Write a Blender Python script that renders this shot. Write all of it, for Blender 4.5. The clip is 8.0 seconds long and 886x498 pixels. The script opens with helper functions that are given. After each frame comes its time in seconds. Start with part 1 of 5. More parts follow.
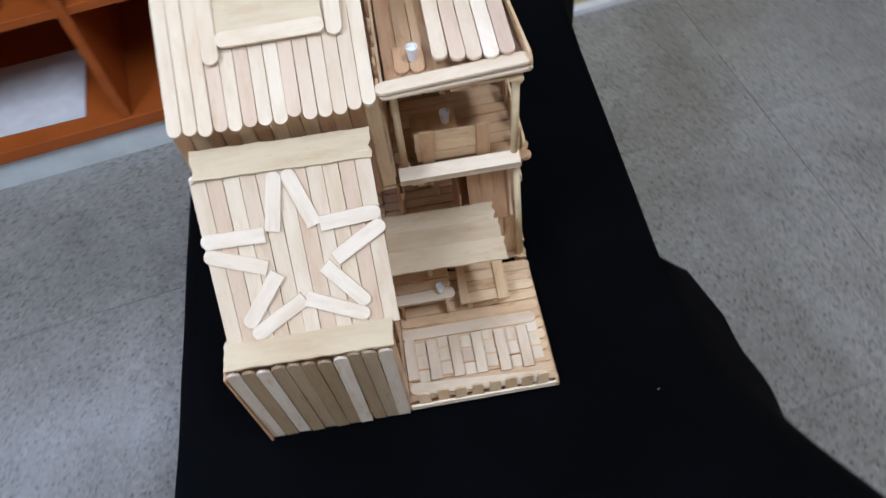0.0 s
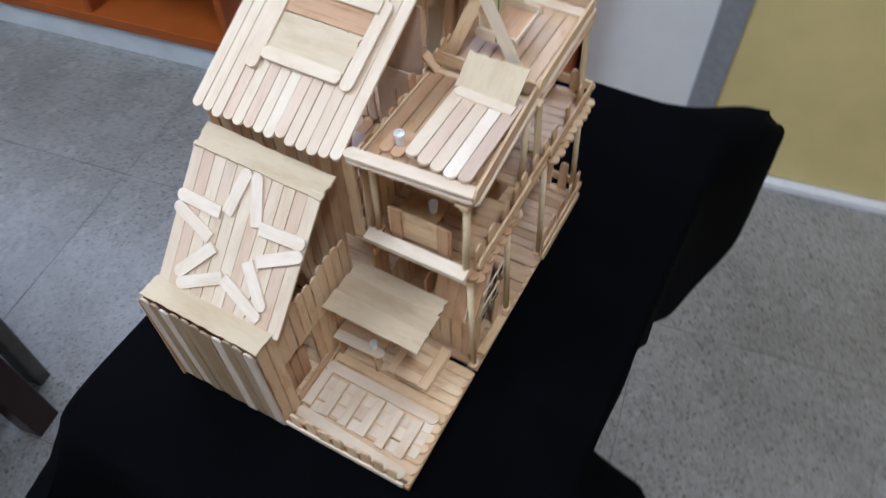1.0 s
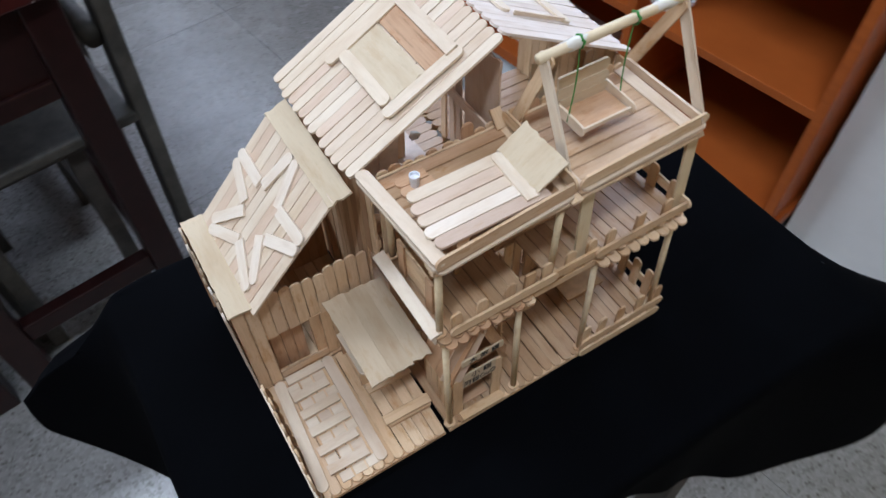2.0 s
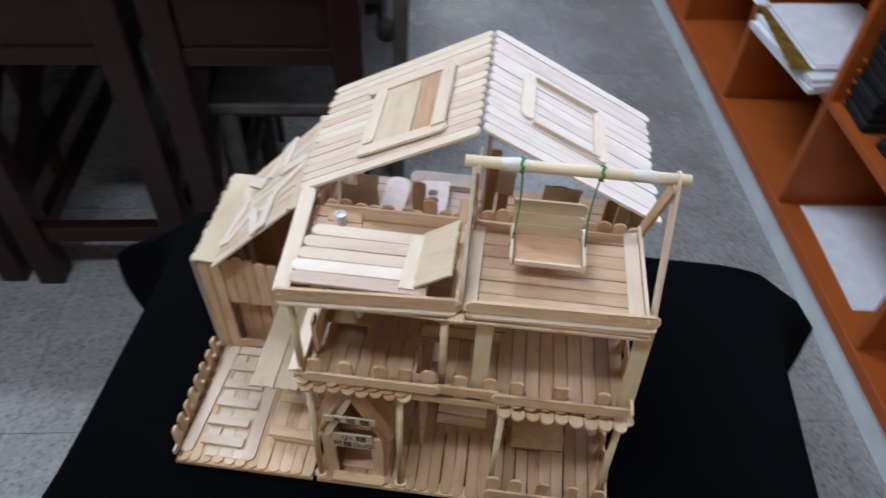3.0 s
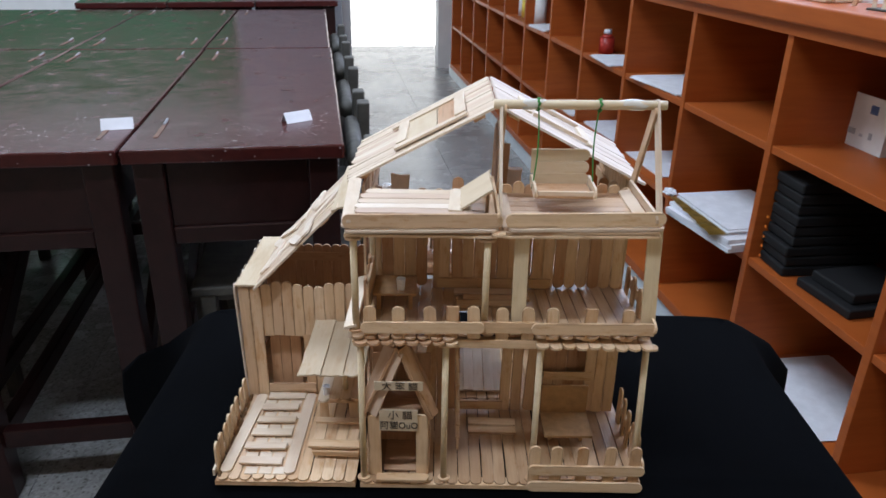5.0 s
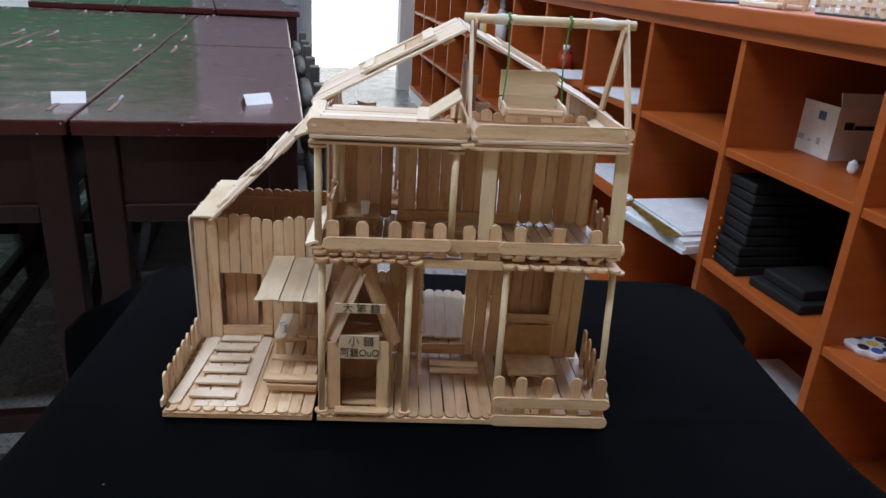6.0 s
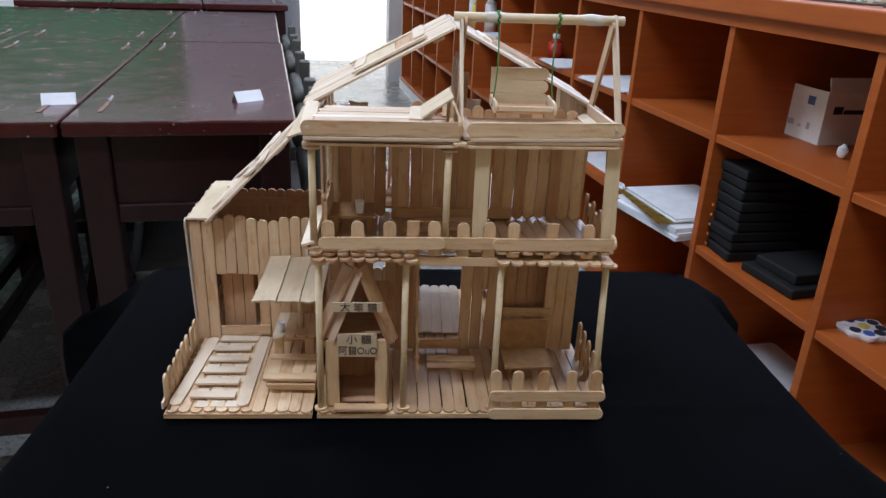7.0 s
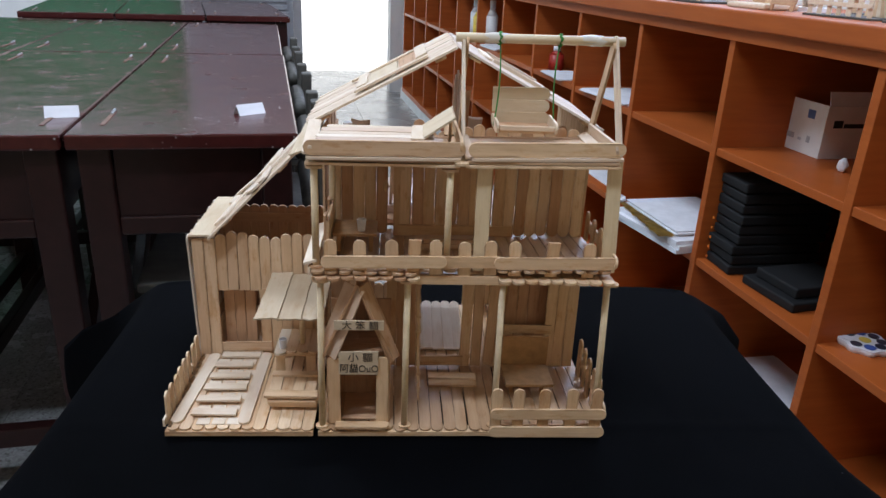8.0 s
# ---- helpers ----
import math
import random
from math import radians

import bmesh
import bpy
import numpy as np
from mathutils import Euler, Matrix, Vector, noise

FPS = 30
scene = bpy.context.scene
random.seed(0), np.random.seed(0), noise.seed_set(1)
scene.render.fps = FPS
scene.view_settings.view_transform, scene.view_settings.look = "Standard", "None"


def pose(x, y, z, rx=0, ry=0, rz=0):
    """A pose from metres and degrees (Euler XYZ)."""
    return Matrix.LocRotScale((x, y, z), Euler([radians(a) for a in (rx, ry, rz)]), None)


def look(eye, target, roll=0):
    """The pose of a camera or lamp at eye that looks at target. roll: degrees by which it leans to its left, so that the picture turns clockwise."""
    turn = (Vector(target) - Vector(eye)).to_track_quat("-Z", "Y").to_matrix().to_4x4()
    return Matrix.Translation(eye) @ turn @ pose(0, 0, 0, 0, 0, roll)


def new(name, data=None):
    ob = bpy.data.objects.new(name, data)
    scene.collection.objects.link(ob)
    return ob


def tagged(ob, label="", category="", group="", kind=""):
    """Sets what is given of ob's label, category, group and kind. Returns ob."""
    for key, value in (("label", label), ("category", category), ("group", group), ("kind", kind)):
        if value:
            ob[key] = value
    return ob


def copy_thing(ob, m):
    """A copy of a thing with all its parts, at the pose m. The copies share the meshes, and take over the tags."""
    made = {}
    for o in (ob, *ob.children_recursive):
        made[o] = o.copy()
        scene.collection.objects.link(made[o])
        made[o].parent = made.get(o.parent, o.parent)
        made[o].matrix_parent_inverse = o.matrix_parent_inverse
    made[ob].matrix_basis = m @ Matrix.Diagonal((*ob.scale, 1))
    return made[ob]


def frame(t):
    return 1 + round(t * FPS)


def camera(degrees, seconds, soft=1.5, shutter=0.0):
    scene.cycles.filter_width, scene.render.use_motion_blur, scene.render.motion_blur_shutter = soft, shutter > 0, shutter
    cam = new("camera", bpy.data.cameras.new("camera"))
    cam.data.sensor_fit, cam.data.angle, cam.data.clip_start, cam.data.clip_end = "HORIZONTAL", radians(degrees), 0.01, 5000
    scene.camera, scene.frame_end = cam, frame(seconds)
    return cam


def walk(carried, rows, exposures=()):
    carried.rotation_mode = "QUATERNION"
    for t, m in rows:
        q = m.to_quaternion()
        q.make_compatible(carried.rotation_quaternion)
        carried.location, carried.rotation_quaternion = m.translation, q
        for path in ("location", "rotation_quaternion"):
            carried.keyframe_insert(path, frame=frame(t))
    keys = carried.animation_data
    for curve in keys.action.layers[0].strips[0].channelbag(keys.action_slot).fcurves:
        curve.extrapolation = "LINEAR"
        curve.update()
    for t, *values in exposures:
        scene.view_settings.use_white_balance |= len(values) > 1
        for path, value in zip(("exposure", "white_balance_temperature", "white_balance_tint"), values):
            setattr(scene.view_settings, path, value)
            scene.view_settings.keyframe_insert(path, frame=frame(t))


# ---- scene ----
EXPO = [(0, -0.06), (1.0, -0.10), (2.5, -0.22), (3.5, -0.12), (5.5, -0.04), (8.0, -0.02)]
cam = camera(63.3, 8.0, soft=1.45, shutter=0.4)
PATH = [
    (0, (-0.316, 0.084, 0.528), (0.768, 0.03, -1.152), -7.2),
    (0.3, (-0.349, 0.031, 0.556), (0.81, 0.163, -1.068), -4.9),
    (0.5, (-0.341, -0.01, 0.556), (0.837, 0.267, -1.037), -4.2),
    (0.7, (-0.299, -0.059, 0.552), (0.836, 0.316, -1.052), -0.9),
    (0.9, (-0.271, -0.103, 0.554), (0.795, 0.413, -1.057), -0.6),
    (1, (-0.263, -0.121, 0.56), (0.783, 0.474, -1.038), -1.3),
    (1.2, (-0.257, -0.163, 0.57), (0.774, 0.547, -0.99), 1.1),
    (2.3, (-0.063, -0.211, 0.56), (0.382, 0.907, -1.038), -1.6),
    (2.5, (-0.017, -0.201, 0.552), (0.304, 0.947, -1.054), 0.1),
    (2.7, (0.051, -0.21, 0.548), (0.188, 1.007, -1.034), 1.4),
    (3, (0.116, -0.253, 0.554), (-0.004, 1.117, -0.898), 2.7),
    (3.1, (0.123, -0.268, 0.549), (-0.068, 1.116, -0.882), 2.3),
    (3.3, (0.134, -0.295, 0.533), (-0.084, 1.134, -0.85), 3.3),
    (3.5, (0.142, -0.324, 0.525), (-0.027, 1.198, -0.761), 4.4),
    (3.6, (0.143, -0.339, 0.523), (0.014, 1.23, -0.712), 4.0),
    (3.8, (0.135, -0.386, 0.518), (-0.006, 1.252, -0.621), 1.7),
    (4, (0.126, -0.415, 0.509), (-0.055, 1.262, -0.567), 1.4),
    (4.2, (0.115, -0.419, 0.493), (-0.047, 1.294, -0.527), 1.2),
    (5.3, (0.055, -0.464, 0.382), (0.128, 1.388, -0.369), 2.3),
    (5.5, (0.055, -0.468, 0.36), (0.159, 1.396, -0.358), 3.4),
    (6, (0.057, -0.473, 0.334), (0.187, 1.381, -0.403), 3.7),
    (6.5, (0.06, -0.471, 0.336), (0.209, 1.365, -0.444), 2.8),
    (7, (0.056, -0.476, 0.341), (0.203, 1.368, -0.421), 2.6),
    (7.5, (0.055, -0.477, 0.343), (0.198, 1.37, -0.411), 2.8),
    (8, (0.055, -0.475, 0.348), (0.2, 1.378, -0.39), 2.7),
]
walk(cam, [(t, look(eye, target, roll)) for t, eye, target, roll in PATH], exposures=EXPO)

# ---- light ----
world = bpy.data.worlds.new("sky")
scene.world = world
world.use_nodes = True
wn = world.node_tree
sky = wn.nodes.new("ShaderNodeTexSky")
sky.sky_type, sky.sun_disc = "NISHITA", False
sky.sun_elevation, sky.sun_rotation = radians(50), radians(80)
wn.links.new(sky.outputs[0], wn.nodes["Background"].inputs[0])
wn.nodes["Background"].inputs[1].default_value = 0.12

FLOOR = -0.66
ROOM = Matrix.Translation((0.771, 1.051, FLOOR)) @ Matrix.Rotation(radians(9.0), 4, "Z")


def window_light(name, o, s, z, wide, high, facing, watts, colour=(1, 0.98, 0.95)):
    """An area lamp for window daylight, ceiling tubes or added fill, in the room's own axes."""
    data = bpy.data.lights.new(name, "AREA")
    data.shape, data.size, data.size_y, data.energy, data.color = "RECTANGLE", wide, high, watts, colour
    ob = new(name, data)
    ob.matrix_world = ROOM @ look((o, s, z), (o + facing[0], s + facing[1], z + facing[2]))
    return ob


DAY = (0.77, 0.91, 1.25)
window_light("window_light_east", 0.38, 1.0, 1.75, 3.9, 1.25, (-1, -0.25, -0.35), 46, DAY)
# unseen fill from the west, added to brighten left-facing sides
window_light("fill_light_west", -4.85, 1.0, 1.6, 5.0, 1.4, (1, 0, -0.1), 20, (1.0, 0.92, 0.80))

# the third lamp is unseen, added to brighten the chalkboard and end wall
LAMPS = [(-1.55, -1.45, 35), (-1.6, 0.6, 47), (-2.6, 3.3, 36)]
for o, s, watts in LAMPS:
    window_light("tube_light", o, s, 2.82, 1.15, 0.16, (0, 0.001, -1), watts, (0.82, 0.955, 1.18))


# ---- materials ----
def node(nt, kind, **values):
    n = nt.nodes.new(kind)
    for key, value in values.items():
        n.inputs[key].default_value = value
    return n


def blank(name, rough=0.6, metal=0.0, coat=0.0):
    m = bpy.data.materials.new(name)
    m.use_nodes = True
    nt = m.node_tree
    b = nt.nodes["Principled BSDF"]
    b.inputs["Roughness"].default_value = rough
    b.inputs["Metallic"].default_value = metal
    b.inputs["Coat Weight"].default_value = coat
    b.inputs["Coat Roughness"].default_value = 0.12
    return m, nt, b


def ramp(nt, fac, stops):
    r = nt.nodes.new("ShaderNodeValToRGB")
    el = r.color_ramp.elements
    while len(el) < len(stops):
        el.new(0.5)
    for e, (p, c) in zip(el, stops):
        e.position, e.color = p, (*c, 1)
    nt.links.new(fac, r.inputs[0])
    return r.outputs[0]


def mixed(nt, kind, fac, a, b):
    n = nt.nodes.new("ShaderNodeMix")
    n.data_type, n.blend_type = "RGBA", kind
    for socket, value in ((n.inputs[0], fac), (n.inputs[6], a), (n.inputs[7], b)):
        if isinstance(value, (int, float)):
            socket.default_value = value
        elif isinstance(value, tuple):
            socket.default_value = (*value, 1)
        else:
            nt.links.new(value, socket)
    return n.outputs[2]


def coords(nt, scale, kind="Object"):
    tc = nt.nodes.new("ShaderNodeTexCoord")
    mp = nt.nodes.new("ShaderNodeMapping")
    mp.inputs["Scale"].default_value = scale
    nt.links.new(tc.outputs[kind], mp.inputs[0])
    return mp.outputs[0]


def noise_tex(nt, vec, scale, detail=3.0, rough=0.6):
    n = node(nt, "ShaderNodeTexNoise", Scale=scale, Detail=detail, Roughness=rough)
    nt.links.new(vec, n.inputs["Vector"])
    return n.outputs["Fac"]


def bump(nt, b, height, strength, distance):
    n = node(nt, "ShaderNodeBump", Strength=strength, Distance=distance)
    nt.links.new(height, n.inputs["Height"])
    nt.links.new(n.outputs[0], b.inputs["Normal"])


def stick_wood(name, tones, grain=0.2, rough=0.58, amber=1.0, glued=0.0, gloss=0.5):
    """Birch sticks: a tone for each stick, fine grain along its length, cloudy stains, edges browned for glue and for
    shade in the gaps.
    """
    m, nt, b = blank(name, rough)
    b.inputs["Specular IOR Level"].default_value = gloss
    info = nt.nodes.new("ShaderNodeObjectInfo")
    tone = ramp(nt, info.outputs["Random"], tones)
    shift = nt.nodes.new("ShaderNodeVectorMath")
    shift.operation = "ADD"
    off = nt.nodes.new("ShaderNodeVectorMath")
    off.operation = "SCALE"
    comb = nt.nodes.new("ShaderNodeCombineXYZ")
    for k in range(3):
        nt.links.new(info.outputs["Random"], comb.inputs[k])
    nt.links.new(comb.outputs[0], off.inputs[0])
    off.inputs[3].default_value = 37.0
    nt.links.new(coords(nt, (28, 700, 700)), shift.inputs[0])
    nt.links.new(off.outputs[0], shift.inputs[1])
    fine = noise_tex(nt, shift.outputs[0], 1.0, 4)
    shift2 = nt.nodes.new("ShaderNodeVectorMath")
    shift2.operation = "ADD"
    nt.links.new(coords(nt, (25, 90, 90)), shift2.inputs[0])
    nt.links.new(off.outputs[0], shift2.inputs[1])
    cloud = noise_tex(nt, shift2.outputs[0], 1.0, 2)
    streak = ramp(nt, fine, [(0.30, (0.72, 0.62, 0.52)), (0.62, (1, 1, 1))])
    stain = ramp(nt, cloud, [(0.28, (0.80, 0.70, 0.60)), (0.55, (1, 1, 1))])
    c = mixed(nt, "MULTIPLY", grain * 1.5, tone, streak)
    c = mixed(nt, "MULTIPLY", 0.55, c, stain)
    shift3 = nt.nodes.new("ShaderNodeVectorMath")
    shift3.operation = "ADD"
    nt.links.new(coords(nt, (45, 130, 130)), shift3.inputs[0])
    nt.links.new(off.outputs[0], shift3.inputs[1])
    smear = ramp(nt, noise_tex(nt, shift3.outputs[0], 0.8, 5, 0.7), [(0.56, (1, 1, 1)), (0.68, (0.80, 0.62, 0.42))])
    c = mixed(nt, "MULTIPLY", 0.75 * amber, c, smear)
    rub = ramp(nt, noise_tex(nt, shift3.outputs[0], 2.3, 3), [(0.30, (0.80, 0.78, 0.76)), (0.45, (1, 1, 1))])
    c = mixed(nt, "MULTIPLY", 0.28, c, rub)
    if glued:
        # brown edges: glue run, with the shade between sticks painted in
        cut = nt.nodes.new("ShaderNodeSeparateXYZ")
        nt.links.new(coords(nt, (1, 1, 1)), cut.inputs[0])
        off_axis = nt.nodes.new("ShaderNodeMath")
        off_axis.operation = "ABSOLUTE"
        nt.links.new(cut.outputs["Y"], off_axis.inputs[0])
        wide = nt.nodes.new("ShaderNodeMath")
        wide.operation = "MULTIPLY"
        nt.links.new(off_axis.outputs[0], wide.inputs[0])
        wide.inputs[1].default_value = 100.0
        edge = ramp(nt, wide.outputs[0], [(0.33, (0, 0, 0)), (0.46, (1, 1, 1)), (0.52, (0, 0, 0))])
        joint_dark = ramp(nt, noise_tex(nt, shift2.outputs[0], 1.6, 3), [(0.45, (0, 0, 0)), (0.62, (glued, glued, glued))])
        c = mixed(nt, "MIX", mixed(nt, "MULTIPLY", 1.0, edge, joint_dark), c, (0.26, 0.135, 0.06))
    nt.links.new(c, b.inputs["Base Color"])
    bump(nt, b, fine, 0.25, 0.0004)
    return m


CREAM = [(0.0, (0.640, 0.421, 0.239)), (0.16, (0.780, 0.576, 0.368)), (0.32, (0.700, 0.479, 0.282)), (0.44, (0.580, 0.368, 0.205)),
         (0.56, (0.800, 0.605, 0.401)), (0.70, (0.720, 0.508, 0.310)), (0.84, (0.630, 0.436, 0.277)), (1.0, (0.770, 0.561, 0.358))]
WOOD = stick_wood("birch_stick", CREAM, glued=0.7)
PALE = stick_wood("pale_stick", [(0.0, (0.700, 0.565, 0.416)), (0.22, (0.760, 0.638, 0.490)), (0.4, (0.660, 0.516, 0.387)), (0.6, (0.735, 0.609, 0.465)), (0.8, (0.770, 0.658, 0.519)), (1.0, (0.680, 0.540, 0.402))], 0.08, 0.55, 0.3)
# brown floor sticks, darkened further: the rooms' shade is in their colour
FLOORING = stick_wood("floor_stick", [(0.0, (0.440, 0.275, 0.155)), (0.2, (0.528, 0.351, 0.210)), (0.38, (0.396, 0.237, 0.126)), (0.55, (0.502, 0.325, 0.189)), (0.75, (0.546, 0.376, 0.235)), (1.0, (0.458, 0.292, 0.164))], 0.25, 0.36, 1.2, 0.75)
DECKING = stick_wood("deck_stick", [(0.0, (0.55, 0.375, 0.235)), (0.35, (0.63, 0.445, 0.295)), (0.6, (0.53, 0.355, 0.22)), (1.0, (0.61, 0.43, 0.28))], 0.22, 0.38, 1.2, 0.75)
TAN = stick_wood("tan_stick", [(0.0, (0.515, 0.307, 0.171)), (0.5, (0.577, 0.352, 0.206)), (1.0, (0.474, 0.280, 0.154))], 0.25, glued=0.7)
ASH = stick_wood("ashen_stick", [(0.0, (0.60, 0.51, 0.42)), (1.0, (0.66, 0.58, 0.49))], 0.25)
GREY = stick_wood("greyed_stick", [(0.0, (0.42, 0.31, 0.20)), (0.5, (0.30, 0.21, 0.125)), (1.0, (0.38, 0.29, 0.20))], 0.35)
BLUSH = stick_wood("blush_stick", [(0.0, (0.612, 0.448, 0.325)), (0.5, (0.694, 0.532, 0.404)), (1.0, (0.571, 0.424, 0.325))], 0.1, 0.55, 0.4)
# rosy sticks for the east slope, the window's sheen painted into their whiteness
EASTERN = stick_wood("rosy_sheen_stick", [(0.0, (0.730, 0.640, 0.575)), (0.5, (0.780, 0.690, 0.620)), (1.0, (0.690, 0.595, 0.530))], 0.08, 0.8, 0.2, gloss=0.15)
BRIGHT = stick_wood("bright_stick", [(0.0, (0.80, 0.69, 0.565)), (0.5, (0.83, 0.72, 0.60)), (1.0, (0.78, 0.66, 0.53))], 0.1, 0.55, 0.2)
WIDE = stick_wood("wide_stick", [(0.0, (0.60, 0.485, 0.335)), (0.5, (0.64, 0.525, 0.37)), (1.0, (0.58, 0.465, 0.315))], 0.06, 0.7, 0.35)
VENEER = stick_wood("tan_veneer", [(0.0, (0.50, 0.385, 0.255)), (1.0, (0.56, 0.44, 0.30))], 0.08, 0.7, 0.5)
DOWEL = stick_wood("dowel", [(0.0, (0.70, 0.56, 0.355)), (1.0, (0.76, 0.625, 0.42))], 0.12, 0.5, 0.4)


def plain(name, colour, rough=0.6, metal=0.0, coat=0.0, vary=0.12, scale=60.0, relief=0.0):
    m, nt, b = blank(name, rough, metal, coat)
    f = noise_tex(nt, coords(nt, (1, 1, 1)), scale, 4)
    dark = tuple(v * (1 - 2 * vary) for v in colour)
    light = tuple(min(1, v * (1 + vary)) for v in colour)
    nt.links.new(ramp(nt, f, [(0.3, dark), (0.7, light)]), b.inputs["Base Color"])
    if relief:
        bump(nt, b, f, 0.3, relief)
    return m


def cloth_material():
    m, nt, b = blank("black_cloth", 0.95)
    v = coords(nt, (1, 1, 1))
    f = noise_tex(nt, v, 9.0, 3)
    c = ramp(nt, f, [(0.3, (0.0008, 0.0009, 0.0013)), (0.7, (0.0015, 0.0018, 0.0026))])
    lint = node(nt, "ShaderNodeTexVoronoi", Scale=16.0)
    nt.links.new(v, lint.inputs["Vector"])
    c = mixed(nt, "MIX", ramp(nt, lint.outputs["Distance"], [(0.010, (1, 1, 1)), (0.015, (0, 0, 0))]), c, (0.12, 0.12, 0.13))
    nt.links.new(c, b.inputs["Base Color"])
    b.inputs["Specular IOR Level"].default_value = 0.04
    w = noise_tex(nt, v, 900.0, 2)
    bump(nt, b, w, 0.35, 0.0006)
    return m


CLOTH = cloth_material()


def terrazzo():
    m, nt, b = blank("terrazzo", 0.22)
    v = coords(nt, (1, 1, 1))
    base = ramp(nt, noise_tex(nt, v, 3.0, 5), [(0.3, (0.236, 0.234, 0.226)), (0.7, (0.302, 0.300, 0.290))])
    chip = node(nt, "ShaderNodeTexVoronoi", Scale=190.0)
    nt.links.new(v, chip.inputs["Vector"])
    tone = nt.nodes.new("ShaderNodeSeparateColor")
    nt.links.new(chip.outputs["Color"], tone.inputs[0])
    chips = ramp(nt, tone.outputs[0], [(0.08, (0.13, 0.118, 0.105)), (0.2, (0.25, 0.245, 0.232)), (0.6, (0.30, 0.295, 0.28)), (0.9, (0.40, 0.395, 0.38))])
    c = mixed(nt, "MIX", 0.42, base, chips)
    speck = node(nt, "ShaderNodeTexVoronoi", Scale=62.0)
    nt.links.new(v, speck.inputs["Vector"])
    c = mixed(nt, "MIX", ramp(nt, speck.outputs["Distance"], [(0.15, (0.75, 0.75, 0.75)), (0.24, (0, 0, 0))]), c, (0.11, 0.10, 0.09))
    tc = nt.nodes.new("ShaderNodeTexCoord")
    info = nt.nodes.new("ShaderNodeObjectInfo")
    spot = nt.nodes.new("ShaderNodeVectorMath")
    spot.operation = "ADD"
    nt.links.new(tc.outputs["Object"], spot.inputs[0])
    nt.links.new(info.outputs["Location"], spot.inputs[1])
    dirt = ramp(nt, noise_tex(nt, spot.outputs[0], 4.5, 6, 0.65), [(0.36, (0.70, 0.69, 0.68)), (0.56, (1, 1, 1))])
    c = mixed(nt, "MULTIPLY", 0.6, c, dirt)
    nt.links.new(c, b.inputs["Base Color"])
    nt.links.new(ramp(nt, noise_tex(nt, spot.outputs[0], 7.0, 4), [(0.35, (0.32, 0.32, 0.32)), (0.65, (0.2, 0.2, 0.2))]), b.inputs["Roughness"])
    return m


TERRAZZO = terrazzo()
JOINT = plain("floor_joint", (0.15, 0.146, 0.14), 0.5)


def laminate():
    m, nt, b = blank("orange_laminate", 0.45)
    f = noise_tex(nt, coords(nt, (6, 6, 60)), 1.0, 4)
    g = noise_tex(nt, coords(nt, (1, 1, 1)), 2.2, 3)
    c = ramp(nt, f, [(0.3, (0.37, 0.083, 0.015)), (0.7, (0.46, 0.112, 0.022))])
    c = mixed(nt, "MULTIPLY", 0.5, c, ramp(nt, g, [(0.3, (0.75, 0.70, 0.66)), (0.7, (1, 1, 1))]))
    nt.links.new(c, b.inputs["Base Color"])
    b.inputs["Specular IOR Level"].default_value = 0.3
    return m


LAMINATE = laminate()


def lacquer(name, glinted):
    m, nt, b = blank(name, 0.12 if glinted else 0.3, coat=0.0)
    v = coords(nt, (1, 1, 1))
    f = noise_tex(nt, coords(nt, (40, 4, 40)), 1.0, 5)
    # below the top the lacquer is far darker, shade put into its colour
    c = ramp(nt, f, [(0.25, (0.037, 0.0085, 0.0078)), (0.7, (0.066, 0.0145, 0.0125))] if glinted else [(0.25, (0.012, 0.0042, 0.0038)), (0.7, (0.025, 0.0080, 0.0072))])
    chip = node(nt, "ShaderNodeTexVoronoi", Scale=9.0)
    nt.links.new(v, chip.inputs["Vector"])
    c = mixed(nt, "MIX", ramp(nt, chip.outputs["Distance"], [(0.02, (0.4, 0.4, 0.4)), (0.035, (0, 0, 0))]), c, (0.30, 0.20, 0.15))
    # window glints painted as pale specks, densest around one desk corner
    glint_cells = node(nt, "ShaderNodeTexVoronoi", Scale=80.0)
    nt.links.new(v, glint_cells.inputs["Vector"])
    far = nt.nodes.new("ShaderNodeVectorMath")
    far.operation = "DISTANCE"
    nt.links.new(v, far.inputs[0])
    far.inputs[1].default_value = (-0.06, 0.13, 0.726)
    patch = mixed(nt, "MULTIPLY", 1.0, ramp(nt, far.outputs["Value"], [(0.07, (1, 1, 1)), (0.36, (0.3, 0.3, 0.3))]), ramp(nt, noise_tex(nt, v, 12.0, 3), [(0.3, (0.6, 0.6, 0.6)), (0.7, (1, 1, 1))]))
    glints = mixed(nt, "MULTIPLY", 1.0, ramp(nt, glint_cells.outputs["Distance"], [(0.07, (0.8, 0.8, 0.8)), (0.19, (0, 0, 0))]), ramp(nt, patch, [(0.55, (0, 0, 0)), (0.68, (1, 1, 1))]))
    if glinted:
        c = mixed(nt, "MIX", glints, c, (0.46, 0.42, 0.43))
    nt.links.new(c, b.inputs["Base Color"])
    b.inputs["Specular IOR Level"].default_value = 0.33
    if glinted:
        worn = ramp(nt, noise_tex(nt, v, 14.0, 6, 0.7), [(0.38, (0.10, 0.10, 0.10)), (0.62, (0.24, 0.24, 0.24)), (0.72, (0.42, 0.42, 0.42))])
        nt.links.new(worn, b.inputs["Roughness"])
    bump(nt, b, noise_tex(nt, v, 42.0, 5, 0.6), 0.2, 0.0018)
    return m


